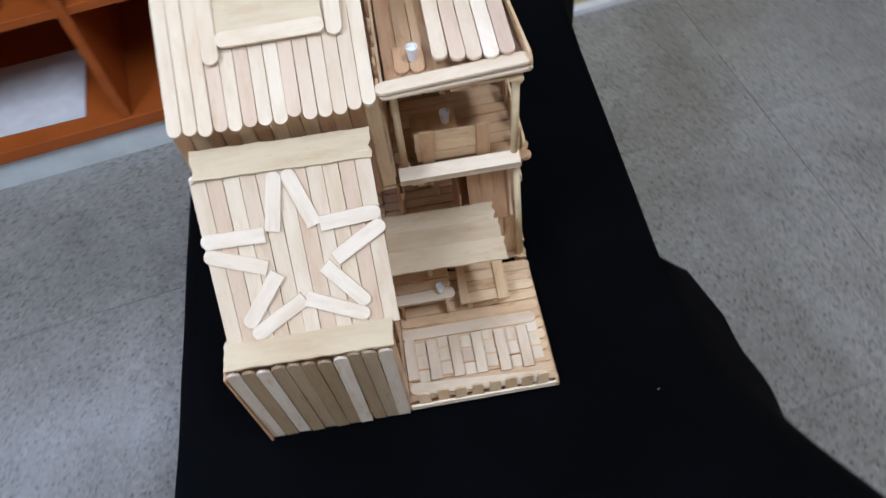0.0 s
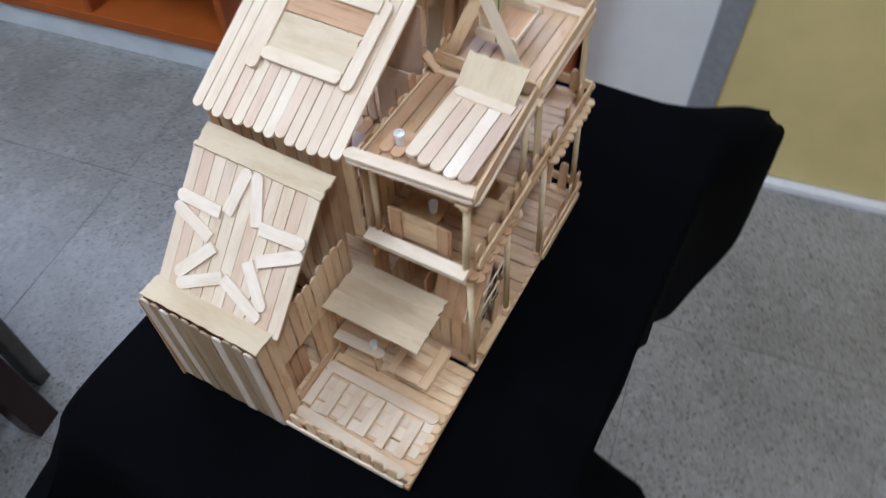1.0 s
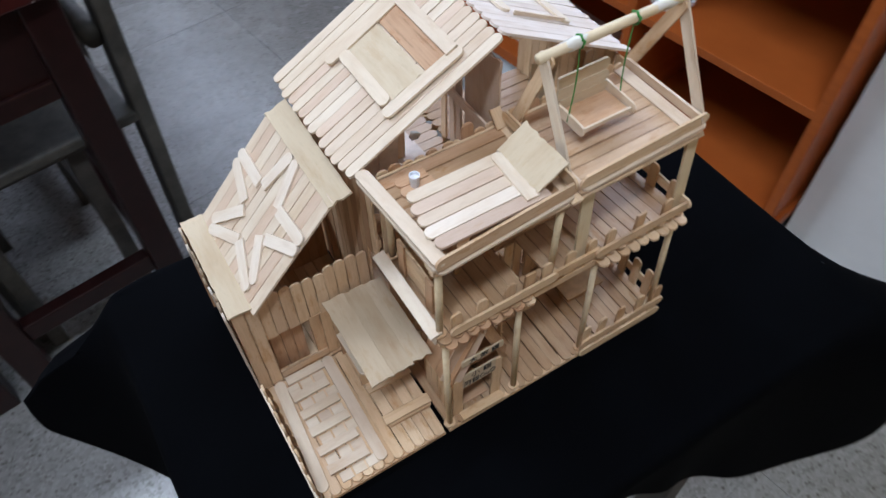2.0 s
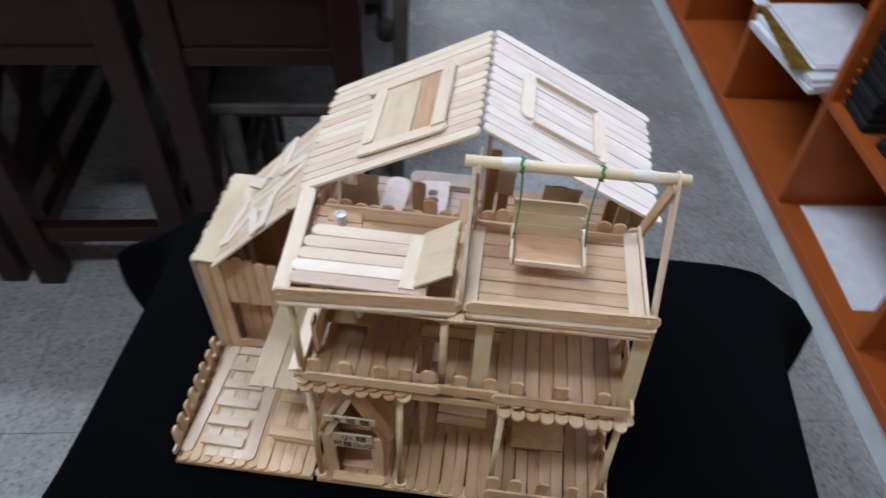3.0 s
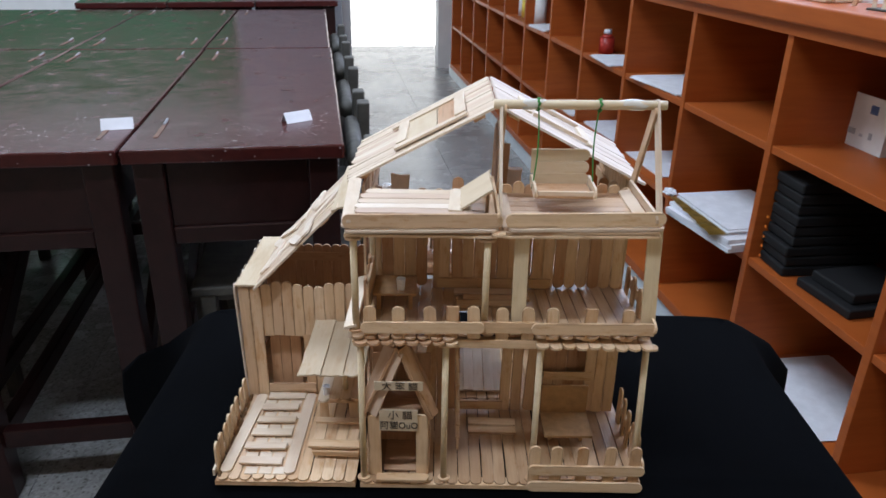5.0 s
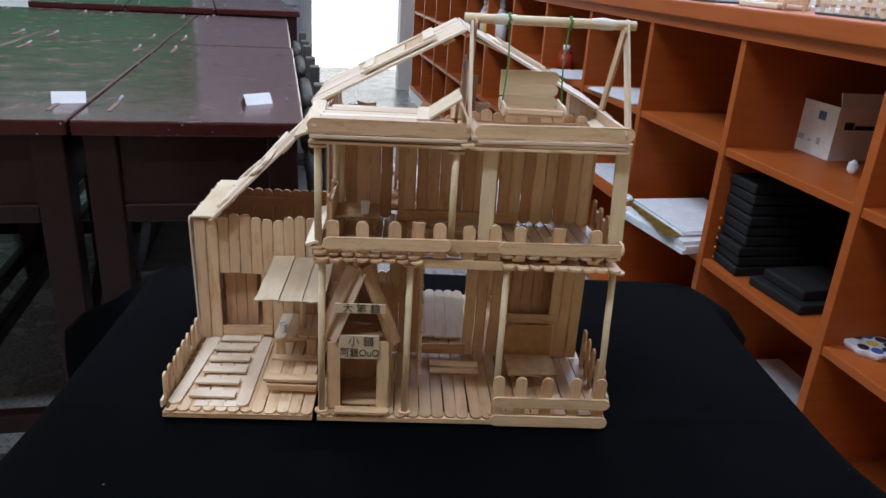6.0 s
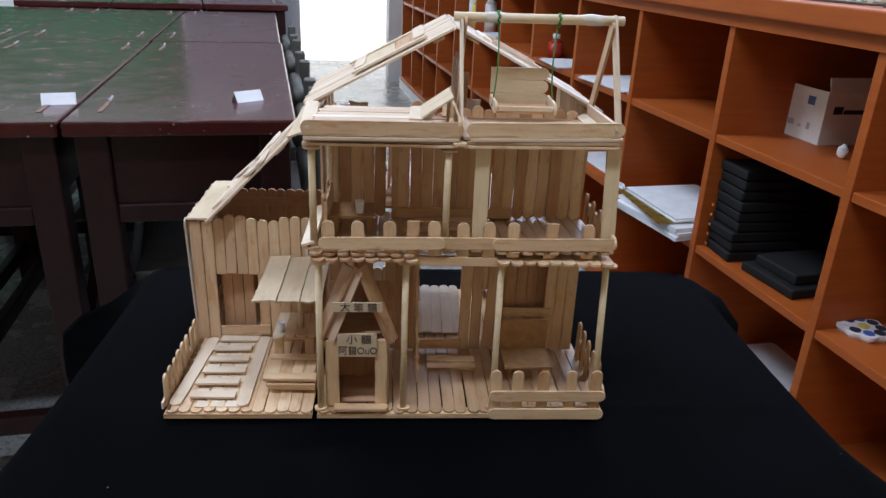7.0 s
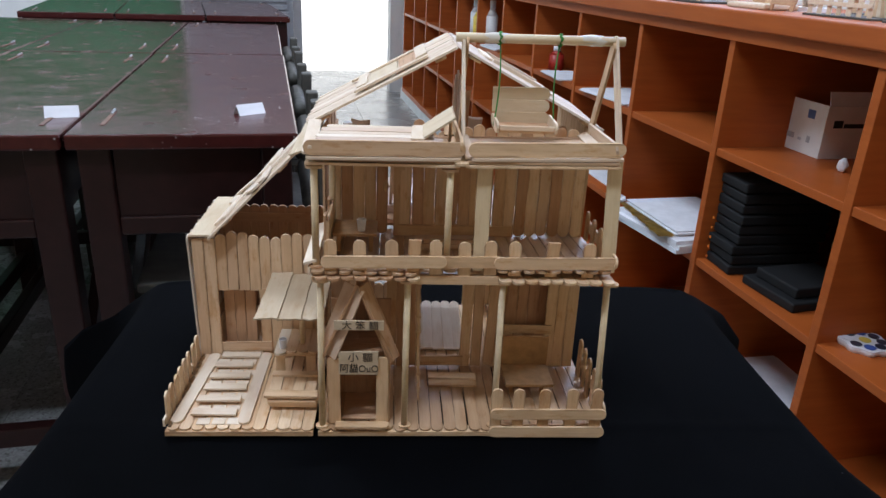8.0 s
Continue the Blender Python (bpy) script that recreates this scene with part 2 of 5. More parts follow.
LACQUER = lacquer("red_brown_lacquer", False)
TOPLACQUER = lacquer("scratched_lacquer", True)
WHITE = plain("white_paper", (0.78, 0.79, 0.82), 0.7, vary=0.05, scale=30)
CARTON = plain("white_carton", (0.82, 0.81, 0.79), 0.7, vary=0.06, scale=12)
BLUE = plain("blue_print", (0.10, 0.16, 0.34), 0.6)
BLACK = plain("black_plastic", (0.0013, 0.0013, 0.0016), 0.75)
GOLD = plain("gold_paper", (0.36, 0.215, 0.04), 0.4, vary=0.3, scale=40)
ORANGE = plain("orange_dot", (0.8, 0.2, 0.02), 0.5)
PLASTIC = plain("white_plastic", (0.80, 0.81, 0.84), 0.35, vary=0.03)
GREEN = plain("green_thread", (0.05, 0.24, 0.05), 0.8)
INK = plain("black_ink", (0.02, 0.02, 0.02), 0.8)
GLUE = plain("dried_glue", (0.72, 0.68, 0.60), 0.2, vary=0.03)
GLUEDIRT = plain("brown_glue_stain", (0.20, 0.10, 0.035), 0.4, vary=0.4, scale=150)
CARD = plain("kraft_card", (0.41, 0.235, 0.105), 0.7, vary=0.12, scale=120)
WALL = plain("wall_paint", (0.80, 0.80, 0.78), 0.7, vary=0.03, scale=8)
# tan for unseen walls, picked to dim and warm the bounced light
BOUNCE = plain("bounce_tan", (0.40, 0.26, 0.15), 0.7, vary=0.05, scale=6)
YELLOW = plain("yellow_paint", (0.70, 0.565, 0.25), 0.5, vary=0.05, scale=6)
ALU = plain("grey_metal", (0.34, 0.35, 0.37), 0.4, 0.3, vary=0.08)
SKIRT = plain("pale_skirting", (0.68, 0.73, 0.75), 0.35, vary=0.08, scale=9)
CHALK = plain("green_chalkboard", (0.03, 0.24, 0.12), 0.6, vary=0.1, scale=5)
CEIL = plain("ceiling_paint", (0.62, 0.62, 0.61), 0.8, vary=0.02, scale=4)
GROOVE = plain("dark_worn_groove", (0.15, 0.075, 0.045), 0.6, vary=0.2, scale=40)
STOOLWOOD = plain("worn_stool_wood", (0.06, 0.053, 0.044), 0.6, vary=0.25, scale=25, relief=0.001)
GREYWOOD = plain("grey_worn_wood", (0.075, 0.07, 0.058), 0.6, vary=0.25, scale=25, relief=0.001)
# pale pink boards; the light missing under the roof is in their colour
PINKLIT = plain("lightened_pink_board", (0.77, 0.655, 0.58), 0.7, vary=0.08, scale=90)
BLUEPAINT = plain("blue_paint", (0.05, 0.10, 0.35), 0.4)
YELPAINT = plain("yellow_blob", (0.8, 0.6, 0.1), 0.4)
BLACKPAINT = plain("dark_blob", (0.03, 0.03, 0.05), 0.4)


# ---- building helpers ----
def link_mesh(name, bm, material, parent=None, label="", smooth=False):
    me = bpy.data.meshes.new(name)
    bm.to_mesh(me)
    bm.free()
    if smooth:
        for p in me.polygons:
            p.use_smooth = True
    me.materials.append(material)
    ob = new(name, me)
    if parent:
        ob.parent = parent
    if label:
        ob["label"] = label
    return ob


def part(name, bm, material, parent, label="", smooth=False):
    return link_mesh(name, bm, material, parent, label, smooth)


def placed(name, bm, material, parent, label="", smooth=False):
    """A part whose mesh is given in the world's axes, under a thing that stands elsewhere."""
    ob = link_mesh(name, bm, material, parent, label, smooth)
    if parent.type == "EMPTY":
        ob.matrix_basis = parent.matrix_world.inverted()
    return ob


def empty(name, m=None, **tags):
    ob = new(name)
    ob.empty_display_size = 0.02
    if m is not None:
        ob.matrix_world = m
    return tagged(ob, **tags)


def add_box(bm, x0, y0, z0, x1, y1, z1, bevel=0.0, m=None):
    vs = [bm.verts.new(v) for v in ((x0, y0, z0), (x1, y0, z0), (x1, y1, z0), (x0, y1, z0), (x0, y0, z1), (x1, y0, z1), (x1, y1, z1), (x0, y1, z1))]
    fs = [bm.faces.new([vs[i] for i in f]) for f in ((3, 2, 1, 0), (4, 5, 6, 7), (0, 1, 5, 4), (1, 2, 6, 5), (2, 3, 7, 6), (3, 0, 4, 7))]
    geo = vs
    if bevel:
        es = list({e for f in fs for e in f.edges})
        r = bmesh.ops.bevel(bm, geom=es, offset=bevel, segments=2, profile=0.5, affect="EDGES", clamp_overlap=True)
        geo = list({v for f in r["faces"] for v in f.verts} | {v for v in vs if v.is_valid})
    if m is not None:
        bmesh.ops.transform(bm, matrix=m, verts=geo)
    return geo


def box(x0, y0, z0, x1, y1, z1, bevel=0.0):
    bm = bmesh.new()
    add_box(bm, x0, y0, z0, x1, y1, z1, bevel)
    return bm


def outline(length, width, ends):
    """The outline of a stick: 'r' a round end, 's' a sawn one, for the start and the end."""
    pts, r = [], width / 2
    if ends == "jj":  # a torn veneer: ragged all round
        rag = random.Random(int(length * 1e5))
        n, k = max(4, int(length / 0.006)), max(3, int(width / 0.004))
        low = [(-length / 2 + length * i / n, -r + rag.uniform(0, 0.0008)) for i in range(n)]
        end = [(length / 2 - rag.uniform(0, 0.0022), -r + width * i / k) for i in range(k)]
        high = [(length / 2 - length * i / n, r - rag.uniform(0, 0.0008)) for i in range(n)]
        start = [(-length / 2 + rag.uniform(0, 0.0022), r - width * i / k) for i in range(k)]
        return low + end + high + start
    for side, kind in ((-1, ends[0]), (1, ends[1])):
        if kind == "r":
            k = 6
            c = side * (length / 2 - r * 0.92)
            arc = [(c + side * r * 0.92 * math.sin(math.pi * i / k), r * math.cos(math.pi * i / k)) for i in range(k + 1)]
            pts += arc[::-1] if side > 0 else arc
        elif kind == "j":
            rag = random.Random(int(length * 1e5) + side)
            cut = [(side * (length / 2 - rag.uniform(0, 0.0022)), -r + width * i / 5) for i in range(6)]
            pts += cut if side > 0 else cut[::-1]
        else:
            e = side * length / 2
            pts += [(e, -r), (e, r)] if side > 0 else [(e, r), (e, -r)]
    return pts


def stick_bm(bm, length, width, thick, ends, m=None):
    pts = outline(length, width, ends)
    cut = 0.10 * thick
    rings = []
    for z, shrink in ((-thick / 2, 0.0), (thick / 2 - cut, 0.0), (thick / 2, cut)):
        rings.append([bm.verts.new((x * (1 - 2 * shrink / length), y * (1 - 2 * shrink / width), z)) for x, y in pts])
    n = len(pts)
    for a, b in zip(rings, rings[1:]):
        for i in range(n):
            bm.faces.new((a[i], a[(i + 1) % n], b[(i + 1) % n], b[i]))
    bm.faces.new(rings[0][::-1])
    bm.faces.new(rings[-1])
    if m is not None:
        for ring in rings:
            for v in ring:
                v.co = m @ v.co


STICKS = {}
MM = 0.001


def stick_pose(a, b, up):
    a, b = Vector(a) * MM, Vector(b) * MM
    x = (b - a).normalized()
    z = Vector(up)
    z = (z - x * z.dot(x)).normalized()
    y = z.cross(x)
    m = Matrix((x, y, z)).transposed().to_4x4()
    m.translation = (a + b) / 2
    return m, (b - a).length


def stick(parent, a, b, up=(0, 0, 1), w=9.6, t=1.9, ends="rr", material=None, name="plank", shake=1.0, label=""):
    """One stick as an object of its own, its centre line from a to b in millimetres."""
    material = material or WOOD
    m, length = stick_pose(a, b, up)
    key = (name, round(length / MM), w, t, ends, material.name)
    if key not in STICKS:
        bm = bmesh.new()
        stick_bm(bm, round(length / MM) * MM, w * MM, t * MM, ends)
        bmesh.ops.recalc_face_normals(bm, faces=bm.faces)
        me = bpy.data.meshes.new(name)
        bm.to_mesh(me)
        bm.free()
        me.materials.append(material)
        STICKS[key] = me
    ob = new(name, STICKS[key])
    if shake:
        m = m @ pose(random.uniform(-0.3, 0.3) * MM * shake, random.uniform(-0.12, 0.12) * MM * shake, random.uniform(-0.22, 0.22) * MM * shake,
                     random.uniform(-1.6, 1.6) * shake, random.uniform(-0.25, 0.25) * shake, random.uniform(-0.35, 0.35) * shake)
    if parent:
        ob.parent = parent
        ob.matrix_basis = parent.matrix_world.inverted() @ m if parent.type == "EMPTY" else m
    else:
        ob.matrix_basis = m
    if label:
        ob["label"] = label
    return ob


def frame_of(name, parent, rows, material=None, label=""):
    """The batten that carries a wall, floor or roof is the part itself; further battens are pieces under it."""
    first, rest = rows[0], rows[1:]
    bm = bmesh.new()
    m, length = stick_pose(first[0], first[1], first[2])
    stick_bm(bm, length, first[3] * MM, first[4] * MM, "ss", m)
    bmesh.ops.recalc_face_normals(bm, faces=bm.faces)
    ob = part(name, bm, material or WOOD, parent, label)
    for a, b, up, w, t in rest:
        stick(ob, a, b, up, w, t, "ss", material or WOOD, "batten", 0)
    return ob


def rod_bm(pts, r, n=10, taper=1.0):
    """A round rod through points in metres."""
    bm = bmesh.new()
    pts = [Vector(p) for p in pts]
    rings = []
    for i, p in enumerate(pts):
        d = (pts[min(i + 1, len(pts) - 1)] - pts[max(i - 1, 0)]).normalized()
        u = d.orthogonal().normalized()
        v = d.cross(u)
        k = r * (1 + (taper - 1) * i / (len(pts) - 1))
        rings.append([bm.verts.new(p + (u * math.cos(2 * math.pi * j / n) + v * math.sin(2 * math.pi * j / n)) * k) for j in range(n)])
    for a, b in zip(rings, rings[1:]):
        q = min(range(n), key=lambda s: (a[0].co - b[s].co).length)
        for j in range(n):
            bm.faces.new((a[j], a[(j + 1) % n], b[(j + 1 + q) % n], b[(j + q) % n]))
    bm.faces.new(rings[0])
    bm.faces.new(rings[-1])
    bmesh.ops.recalc_face_normals(bm, faces=bm.faces)
    return bm


def dowel(parent, a, b, r=2.6, material=None, name="post", label=""):
    bm = rod_bm([Vector(a) * MM, (Vector(a) + Vector(b)) / 2 * MM + Vector((random.uniform(-0.2, 0.2), random.uniform(-0.2, 0.2), 0)) * MM, Vector(b) * MM], r * MM, 10)
    return placed(name, bm, material or DOWEL, parent, label, True)


def blob(name, parent, centre, size, material, seed=0):
    """A dried drop of glue or a daub of paint."""
    bm = bmesh.new()
    bmesh.ops.create_icosphere(bm, subdivisions=2, radius=1)
    for v in bm.verts:
        k = 1 + 0.3 * noise.noise(v.co * 1.7 + Vector((seed, 0, 0)))
        v.co = Vector((v.co.x * size[0] * k + centre[0], v.co.y * size[1] * k + centre[1], v.co.z * size[2] * k + centre[2])) * MM
    return placed(name, bm, material, parent, "", True)


# ---- the room ----
def in_room(ob):
    ob.matrix_world = ROOM
    return ob


def structure(name, bm, material, label, category):
    return tagged(in_room(link_mesh(name, bm, material)), label, category, kind="structure")


LEFT, RIGHT, NEAR, FAR, HIGH = -4.95, 0.42, -2.6, 4.55, 2.95
structure("ground_slab", box(LEFT - 0.2, NEAR - 0.2, -0.12, RIGHT + 0.2, FAR + 3.0, -0.004), JOINT, "dark joint bed under the terrazzo floor", "floor")
structure("ceiling", box(LEFT - 0.2, NEAR - 0.2, HIGH, RIGHT + 0.2, FAR + 0.2, HIGH + 0.12), CEIL, "plain white painted ceiling", "ceiling")


def wall_with(name, along, at, thick, lo, hi, holes, label, paint=None):
    """A wall in the room's axes, along 'o' or 's', with openings (from, to, bottom, top) right through it."""
    bm = bmesh.new()
    cuts = sorted({lo, hi, *[h[0] for h in holes], *[h[1] for h in holes]})
    for a, b in zip(cuts, cuts[1:]):
        spans, z = [], 0.0
        for h in sorted((h for h in holes if h[0] <= a and h[1] >= b), key=lambda h: h[2]):
            spans.append((z, h[2]))
            z = h[3]
        spans.append((z, HIGH))
        for z0, z1 in spans:
            if z1 - z0 > 1e-4:
                if along == "s":
                    add_box(bm, at, a, z0, at + thick, b, z1)
                else:
                    add_box(bm, a, at, z0, b, at + thick, z1)
    return structure(name, bm, paint or WALL, label, "wall")


wall_with("wall_east", "s", RIGHT, 0.15, NEAR, FAR, [(-0.8, 3.2, 1.1, 2.4)], "white painted wall with a window over the shelves")
# west and south walls are out of view; their tan shapes the bounce
wall_with("wall_west", "s", LEFT - 0.15, 0.15, NEAR, FAR, [(-1.5, 3.5, 0.9, 2.3)], "unseen wall, tan to tint bounced light, with an added window opening", BOUNCE)
wall_with("wall_south", "o", NEAR - 0.15, 0.15, LEFT - 0.15, RIGHT + 0.15, [], "plain unseen wall, tan to tint bounced light", BOUNCE)
wall_with("wall_north", "o", FAR, 0.15, LEFT - 0.15, RIGHT + 0.15, [(-0.735, -0.04, 0.0, 2.1)], "white painted end wall with a doorway")
structure("wall_door_side", box(0.078, NEAR, 0, 0.42, -0.842, HIGH), WALL, "white wall beside the end of the shelves", "wall")
structure("chalkboard", box(-4.4, FAR - 0.03, 0.75, -1.62, FAR - 0.002, 1.78, 0.004), CHALK, "green chalkboard on the end wall", "chalkboard")

# the farthest fitting only houses the added chalkboard lamp
for o, s, watts in LAMPS:
    lamp = empty("ceiling_light", ROOM @ pose(o, s, HIGH), label="long white fluorescent fitting under the ceiling", category="lamp", group="ceiling lights")
    part("housing", box(-0.62, -0.12, -0.07, 0.62, 0.12, -0.0005, 0.004), WALL, lamp)
    for y in (-0.05, 0.05):
        part("tube", rod_bm([(-0.58, y, -0.09), (0.58, y, -0.09)], 0.013, 10), PLASTIC, lamp, "", True)

door = empty("door_1", ROOM, label="yellow painted door in a grey metal frame", category="door", kind="structure")
part("door_frame", box(0.068, -1.137, 0, 0.083, -1.082, 2.12, 0.003), ALU, door, "grey metal door frame")
part("door_leaf", box(0.073, -2.05, 0.022, 0.079, -1.1375, 2.1, 0.002), YELLOW, door)
part("door_threshold", box(0.053, -2.05, 0, 0.077, -1.1375, 0.018, 0.002), WHITE, door, "pale threshold strip")

# the wall beyond the door emits its own light in place of sunshine
glow, gnt, gb = blank("glowing_wall", 0.9)
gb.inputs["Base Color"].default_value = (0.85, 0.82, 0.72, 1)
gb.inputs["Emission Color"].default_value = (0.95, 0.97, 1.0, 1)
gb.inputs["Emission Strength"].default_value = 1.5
structure("backdrop", box(-1.7, FAR + 1.2, -0.1, 0.7, FAR + 1.25, 2.9), glow, "pale wall outside the doorway, glowing in place of sunlight", "backdrop")
structure("skirting", box(0.012, -0.837, 0, 0.05, 4.3, 0.0808), SKIRT, "pale stone skirting under the shelves", "skirting")


def shelf_unit():
    unit = empty("shelf_unit", ROOM, label="long orange laminate pigeonhole shelf unit along the wall", category="shelf")
    s0, s1, back, top = -0.837, 4.16, 0.40, 0.947
    part("bottom_board", box(-0.004, s0, 0.081, back, s1, 0.112, 0.002), LAMINATE, unit)
    part("back_panel", box(back - 0.012, s0, 0.112, back, s1, 0.884), LAMINATE, unit)
    part("top_board", box(-0.022, s0, 0.909, back, s1, top, 0.004), LAMINATE, unit)
    part("top_apron", box(-0.006, s0, 0.884, back, s1, 0.9088), LAMINATE, unit)
    n, pitch = 12, 0.4136
    for k in range(n + 1):
        s = 0.01 + pitch * (k - 2)
        part("divider", box(0.0, s - 0.01, 0.1125, back - 0.0125, s + 0.01, 0.8835, 0.0015), LAMINATE, unit)
    for k in range(n):
        a, b = 0.01 + pitch * (k - 2) + 0.0102, 0.01 + pitch * (k - 1) - 0.0102
        for z in (0.372, 0.637):
            part("shelf_board", box(0.003, a, z, back - 0.0125, b, z + 0.018, 0.0015), LAMINATE, unit)
    return unit


shelf_unit()


def sheet_pile(name, o, s, z, wide, deep, high, turn, label, sheets=4, material=None):
    """Papers in a loose pile; each sheet lies a little askew."""
    e = empty(name, ROOM @ pose(o, s, z, 0, 0, turn), label=label, category="paper", group="papers in the shelves")
    for k in range(sheets):
        t = high / sheets
        bm = bmesh.new()
        add_box(bm, -deep / 2, -wide / 2, k * t + 0.0002, deep / 2, wide / 2, (k + 1) * t, 0, pose(random.uniform(-.006, .006), random.uniform(-.006, .006), 0, 0, 0, random.uniform(-3, 3)))
        part("sheet", bm, material or WHITE, e)
    return e


Z1, Z2, Z3 = 0.1125, 0.3905, 0.6555
sheet_pile("paper_pile", 0.083, 0.19, Z2 + 0.03, 0.255, 0.215, 0.012, 1.5, "white paper sheets on a thick folder, jutting from a pigeonhole")
sheet_pile("folder_pile", 0.088, 0.168, Z2, 0.265, 0.28, 0.03, 6, "thick white and gold folders in a pigeonhole", 3)
sheet_pile("paper_pile", 0.15, -0.17, Z1, 0.30, 0.22, 0.004, -2, "white paper sheets lying on the bottom board", 2)
sheet_pile("paper_pile", 0.11, 0.62, Z3, 0.28, 0.22, 0.006, 5, "white paper sheets in an upper pigeonhole", 3)
sheet_pile("paper_pile", 0.10, 1.04, Z3, 0.22, 0.22, 0.005, -5, "white paper sheets in an upper pigeonhole", 3)
sheet_pile("paper_pile", 0.12, 1.46, Z2, 0.26, 0.22, 0.005, -3, "white paper sheets in a pigeonhole", 2)
sheet_pile("paper_pile", 0.12, 1.10, Z2, 0.27, 0.17, 0.005, 4, "white paper sheets in a pigeonhole", 2)
sheet_pile("paper_pile", 0.11, 1.88, Z3, 0.2, 0.22, 0.01, 4, "small pile of printed paper in a pigeonhole", 2)
sheet_pile("paper_pile", 0.12, 0.70, Z2, 0.27, 0.17, 0.004, 1, "white paper sheets in a pigeonhole", 2)
bm = bmesh.new()
rows = []
for k in range(25):  # a torn strip along the folders' edge, wider at one end
    u = k / 24
    rows.append([bm.verts.new((-0.036 - 0.034 * (1 - 0.7 * u) * w - 0.008 * w * noise.noise(Vector((k * 0.9, 0, 2))), 0.058 + 0.29 * u, 0.0035 + 0.003 * abs(noise.noise(Vector((k * 0.7, 3 * w, 5)))))) for w in (-0.3, 0.1, 0.4, 0.7, 1.0)])
for a, b in zip(rows, rows[1:]):
    for k in range(4):
        bm.faces.new((a[k], b[k], b[k + 1], a[k + 1]))
bmesh.ops.solidify(bm, geom=bm.faces[:], thickness=0.0012)
tape = link_mesh("gold_wrapper", bm, GOLD)
tape.matrix_world = ROOM @ pose(0, 0, Z2 + 0.0302)
tagged(tape, "crumpled gold wrapper strip lying on the folders", "wrapper")
bm = bmesh.new()
bmesh.ops.create_icosphere(bm, subdivisions=3, radius=1)
for v in bm.verts:
    v.co *= 0.75 + 0.45 * noise.noise(v.co * 2.3) + 0.12 * noise.noise(v.co * 7)
    v.co = Vector((v.co.x * 0.019, v.co.y * 0.03, 0.009 + max(-0.009, v.co.z * 0.011)))
wad = link_mesh("crumpled_wrapper", bm, WHITE)
wad.matrix_world = ROOM @ pose(-0.038, 0.338, Z2 + 0.0302)
tagged(wad, "crumpled white wrapper on the end of the folders", "wrapper")


def carton():
    e = empty("carton", ROOM @ pose(0.263, -0.043, Z3, 0, 0, -1), label="small open white carton with blue print in a pigeonhole", category="box")
    bm = bmesh.new()
    add_box(bm, -0.09, -0.07, 0, 0.09, 0.07, 0.003)
    for x0, y0, x1, y1 in ((-0.09, -0.07, -0.087, 0.07), (0.087, -0.07, 0.09, 0.07), (-0.087, -0.07, 0.087, -0.067), (-0.087, 0.067, 0.087, 0.07)):
        add_box(bm, x0, y0, 0.003, x1, y1, 0.112)
    part("carton_body", bm, CARTON, e)
    bm = bmesh.new()
    add_box(bm, 0, -0.067, 0, 0.085, 0.067, 0.002, 0.0005, pose(-0.086, 0, 0.098, 0, 9, 0))
    part("lid_flap", bm, CARTON, e)
    bm = bmesh.new()
    add_box(bm, -0.085, 0, 0, 0.085, 0.002, 0.03, 0.0005, pose(0, -0.0675, 0.1115, -18, 0, 0))
    part("lid_flap", bm, CARTON, e)
    part("print_mark", box(-0.0912, 0.042, 0.078, -0.0902, 0.058, 0.098), plain("pale_blue_print", (0.30, 0.36, 0.50), 0.7), e, "pale blue printed mark")
    part("print_mark", box(-0.0912, -0.035, 0.078, -0.0902, -0.013, 0.096), BLUE, e, "blue printed mark")
    part("print_bar", box(-0.07, -0.0712, 0.066, -0.048, -0.0702, 0.082), INK, e, "dark printed mark")
    part("print_bar", box(-0.045, -0.0712, 0.066, 0.03, -0.0702, 0.075), INK, e, "dark printed bar")
    faint = plain("faint_print", (0.46, 0.46, 0.48), 0.7)
    for y0, y1, h in ((0.018, 0.05, 0.012), (-0.006, 0.004, 0.006), (-0.034, -0.024, 0.014)):
        part("print_bar", box(-0.0912, y0, 0.026, -0.0902, y1, 0.026 + h), faint, e, "faint printed bar")
    return e


carton()
bm = bmesh.new()
bmesh.ops.create_icosphere(bm, subdivisions=2, radius=1)
for v in bm.verts:
    v.co *= 0.8 + 0.3 * noise.noise(v.co * 2.1)
    v.co = Vector((v.co.x * 0.012, v.co.y * 0.014, 0.014 + max(-0.014, v.co.z * 0.018)))
scrap = link_mesh("paper_scrap", bm, WHITE)
scrap.matrix_world = ROOM @ pose(0.15, -0.208, Z3 + 0.0002)
tagged(scrap, "small crumpled white paper scrap beside the carton", "paper")


def tray_stack():
    e = empty("tray_stack", ROOM @ pose(0.122, -0.056, Z2, 0, 0, -3), label="stack of black plastic cases with orange marks", category="case")
    for k in range(9):
        bm = bmesh.new()
        add_box(bm, -0.10, -0.055, 0.0235 * k, 0.12, 0.045, 0.0235 * k + 0.021, 0.004, pose(random.uniform(-.006, .006), random.uniform(-.004, .004), 0, 0, 0, random.uniform(-2, 2)))
        c = part("case", bm, BLACK, e)
        if k < 5:
            part("mark", box(-0.1085, 0.030, 0.0235 * k + 0.008, -0.106, 0.036, 0.0235 * k + 0.014, 0.0008), ORANGE, c, "orange mark")
    return e


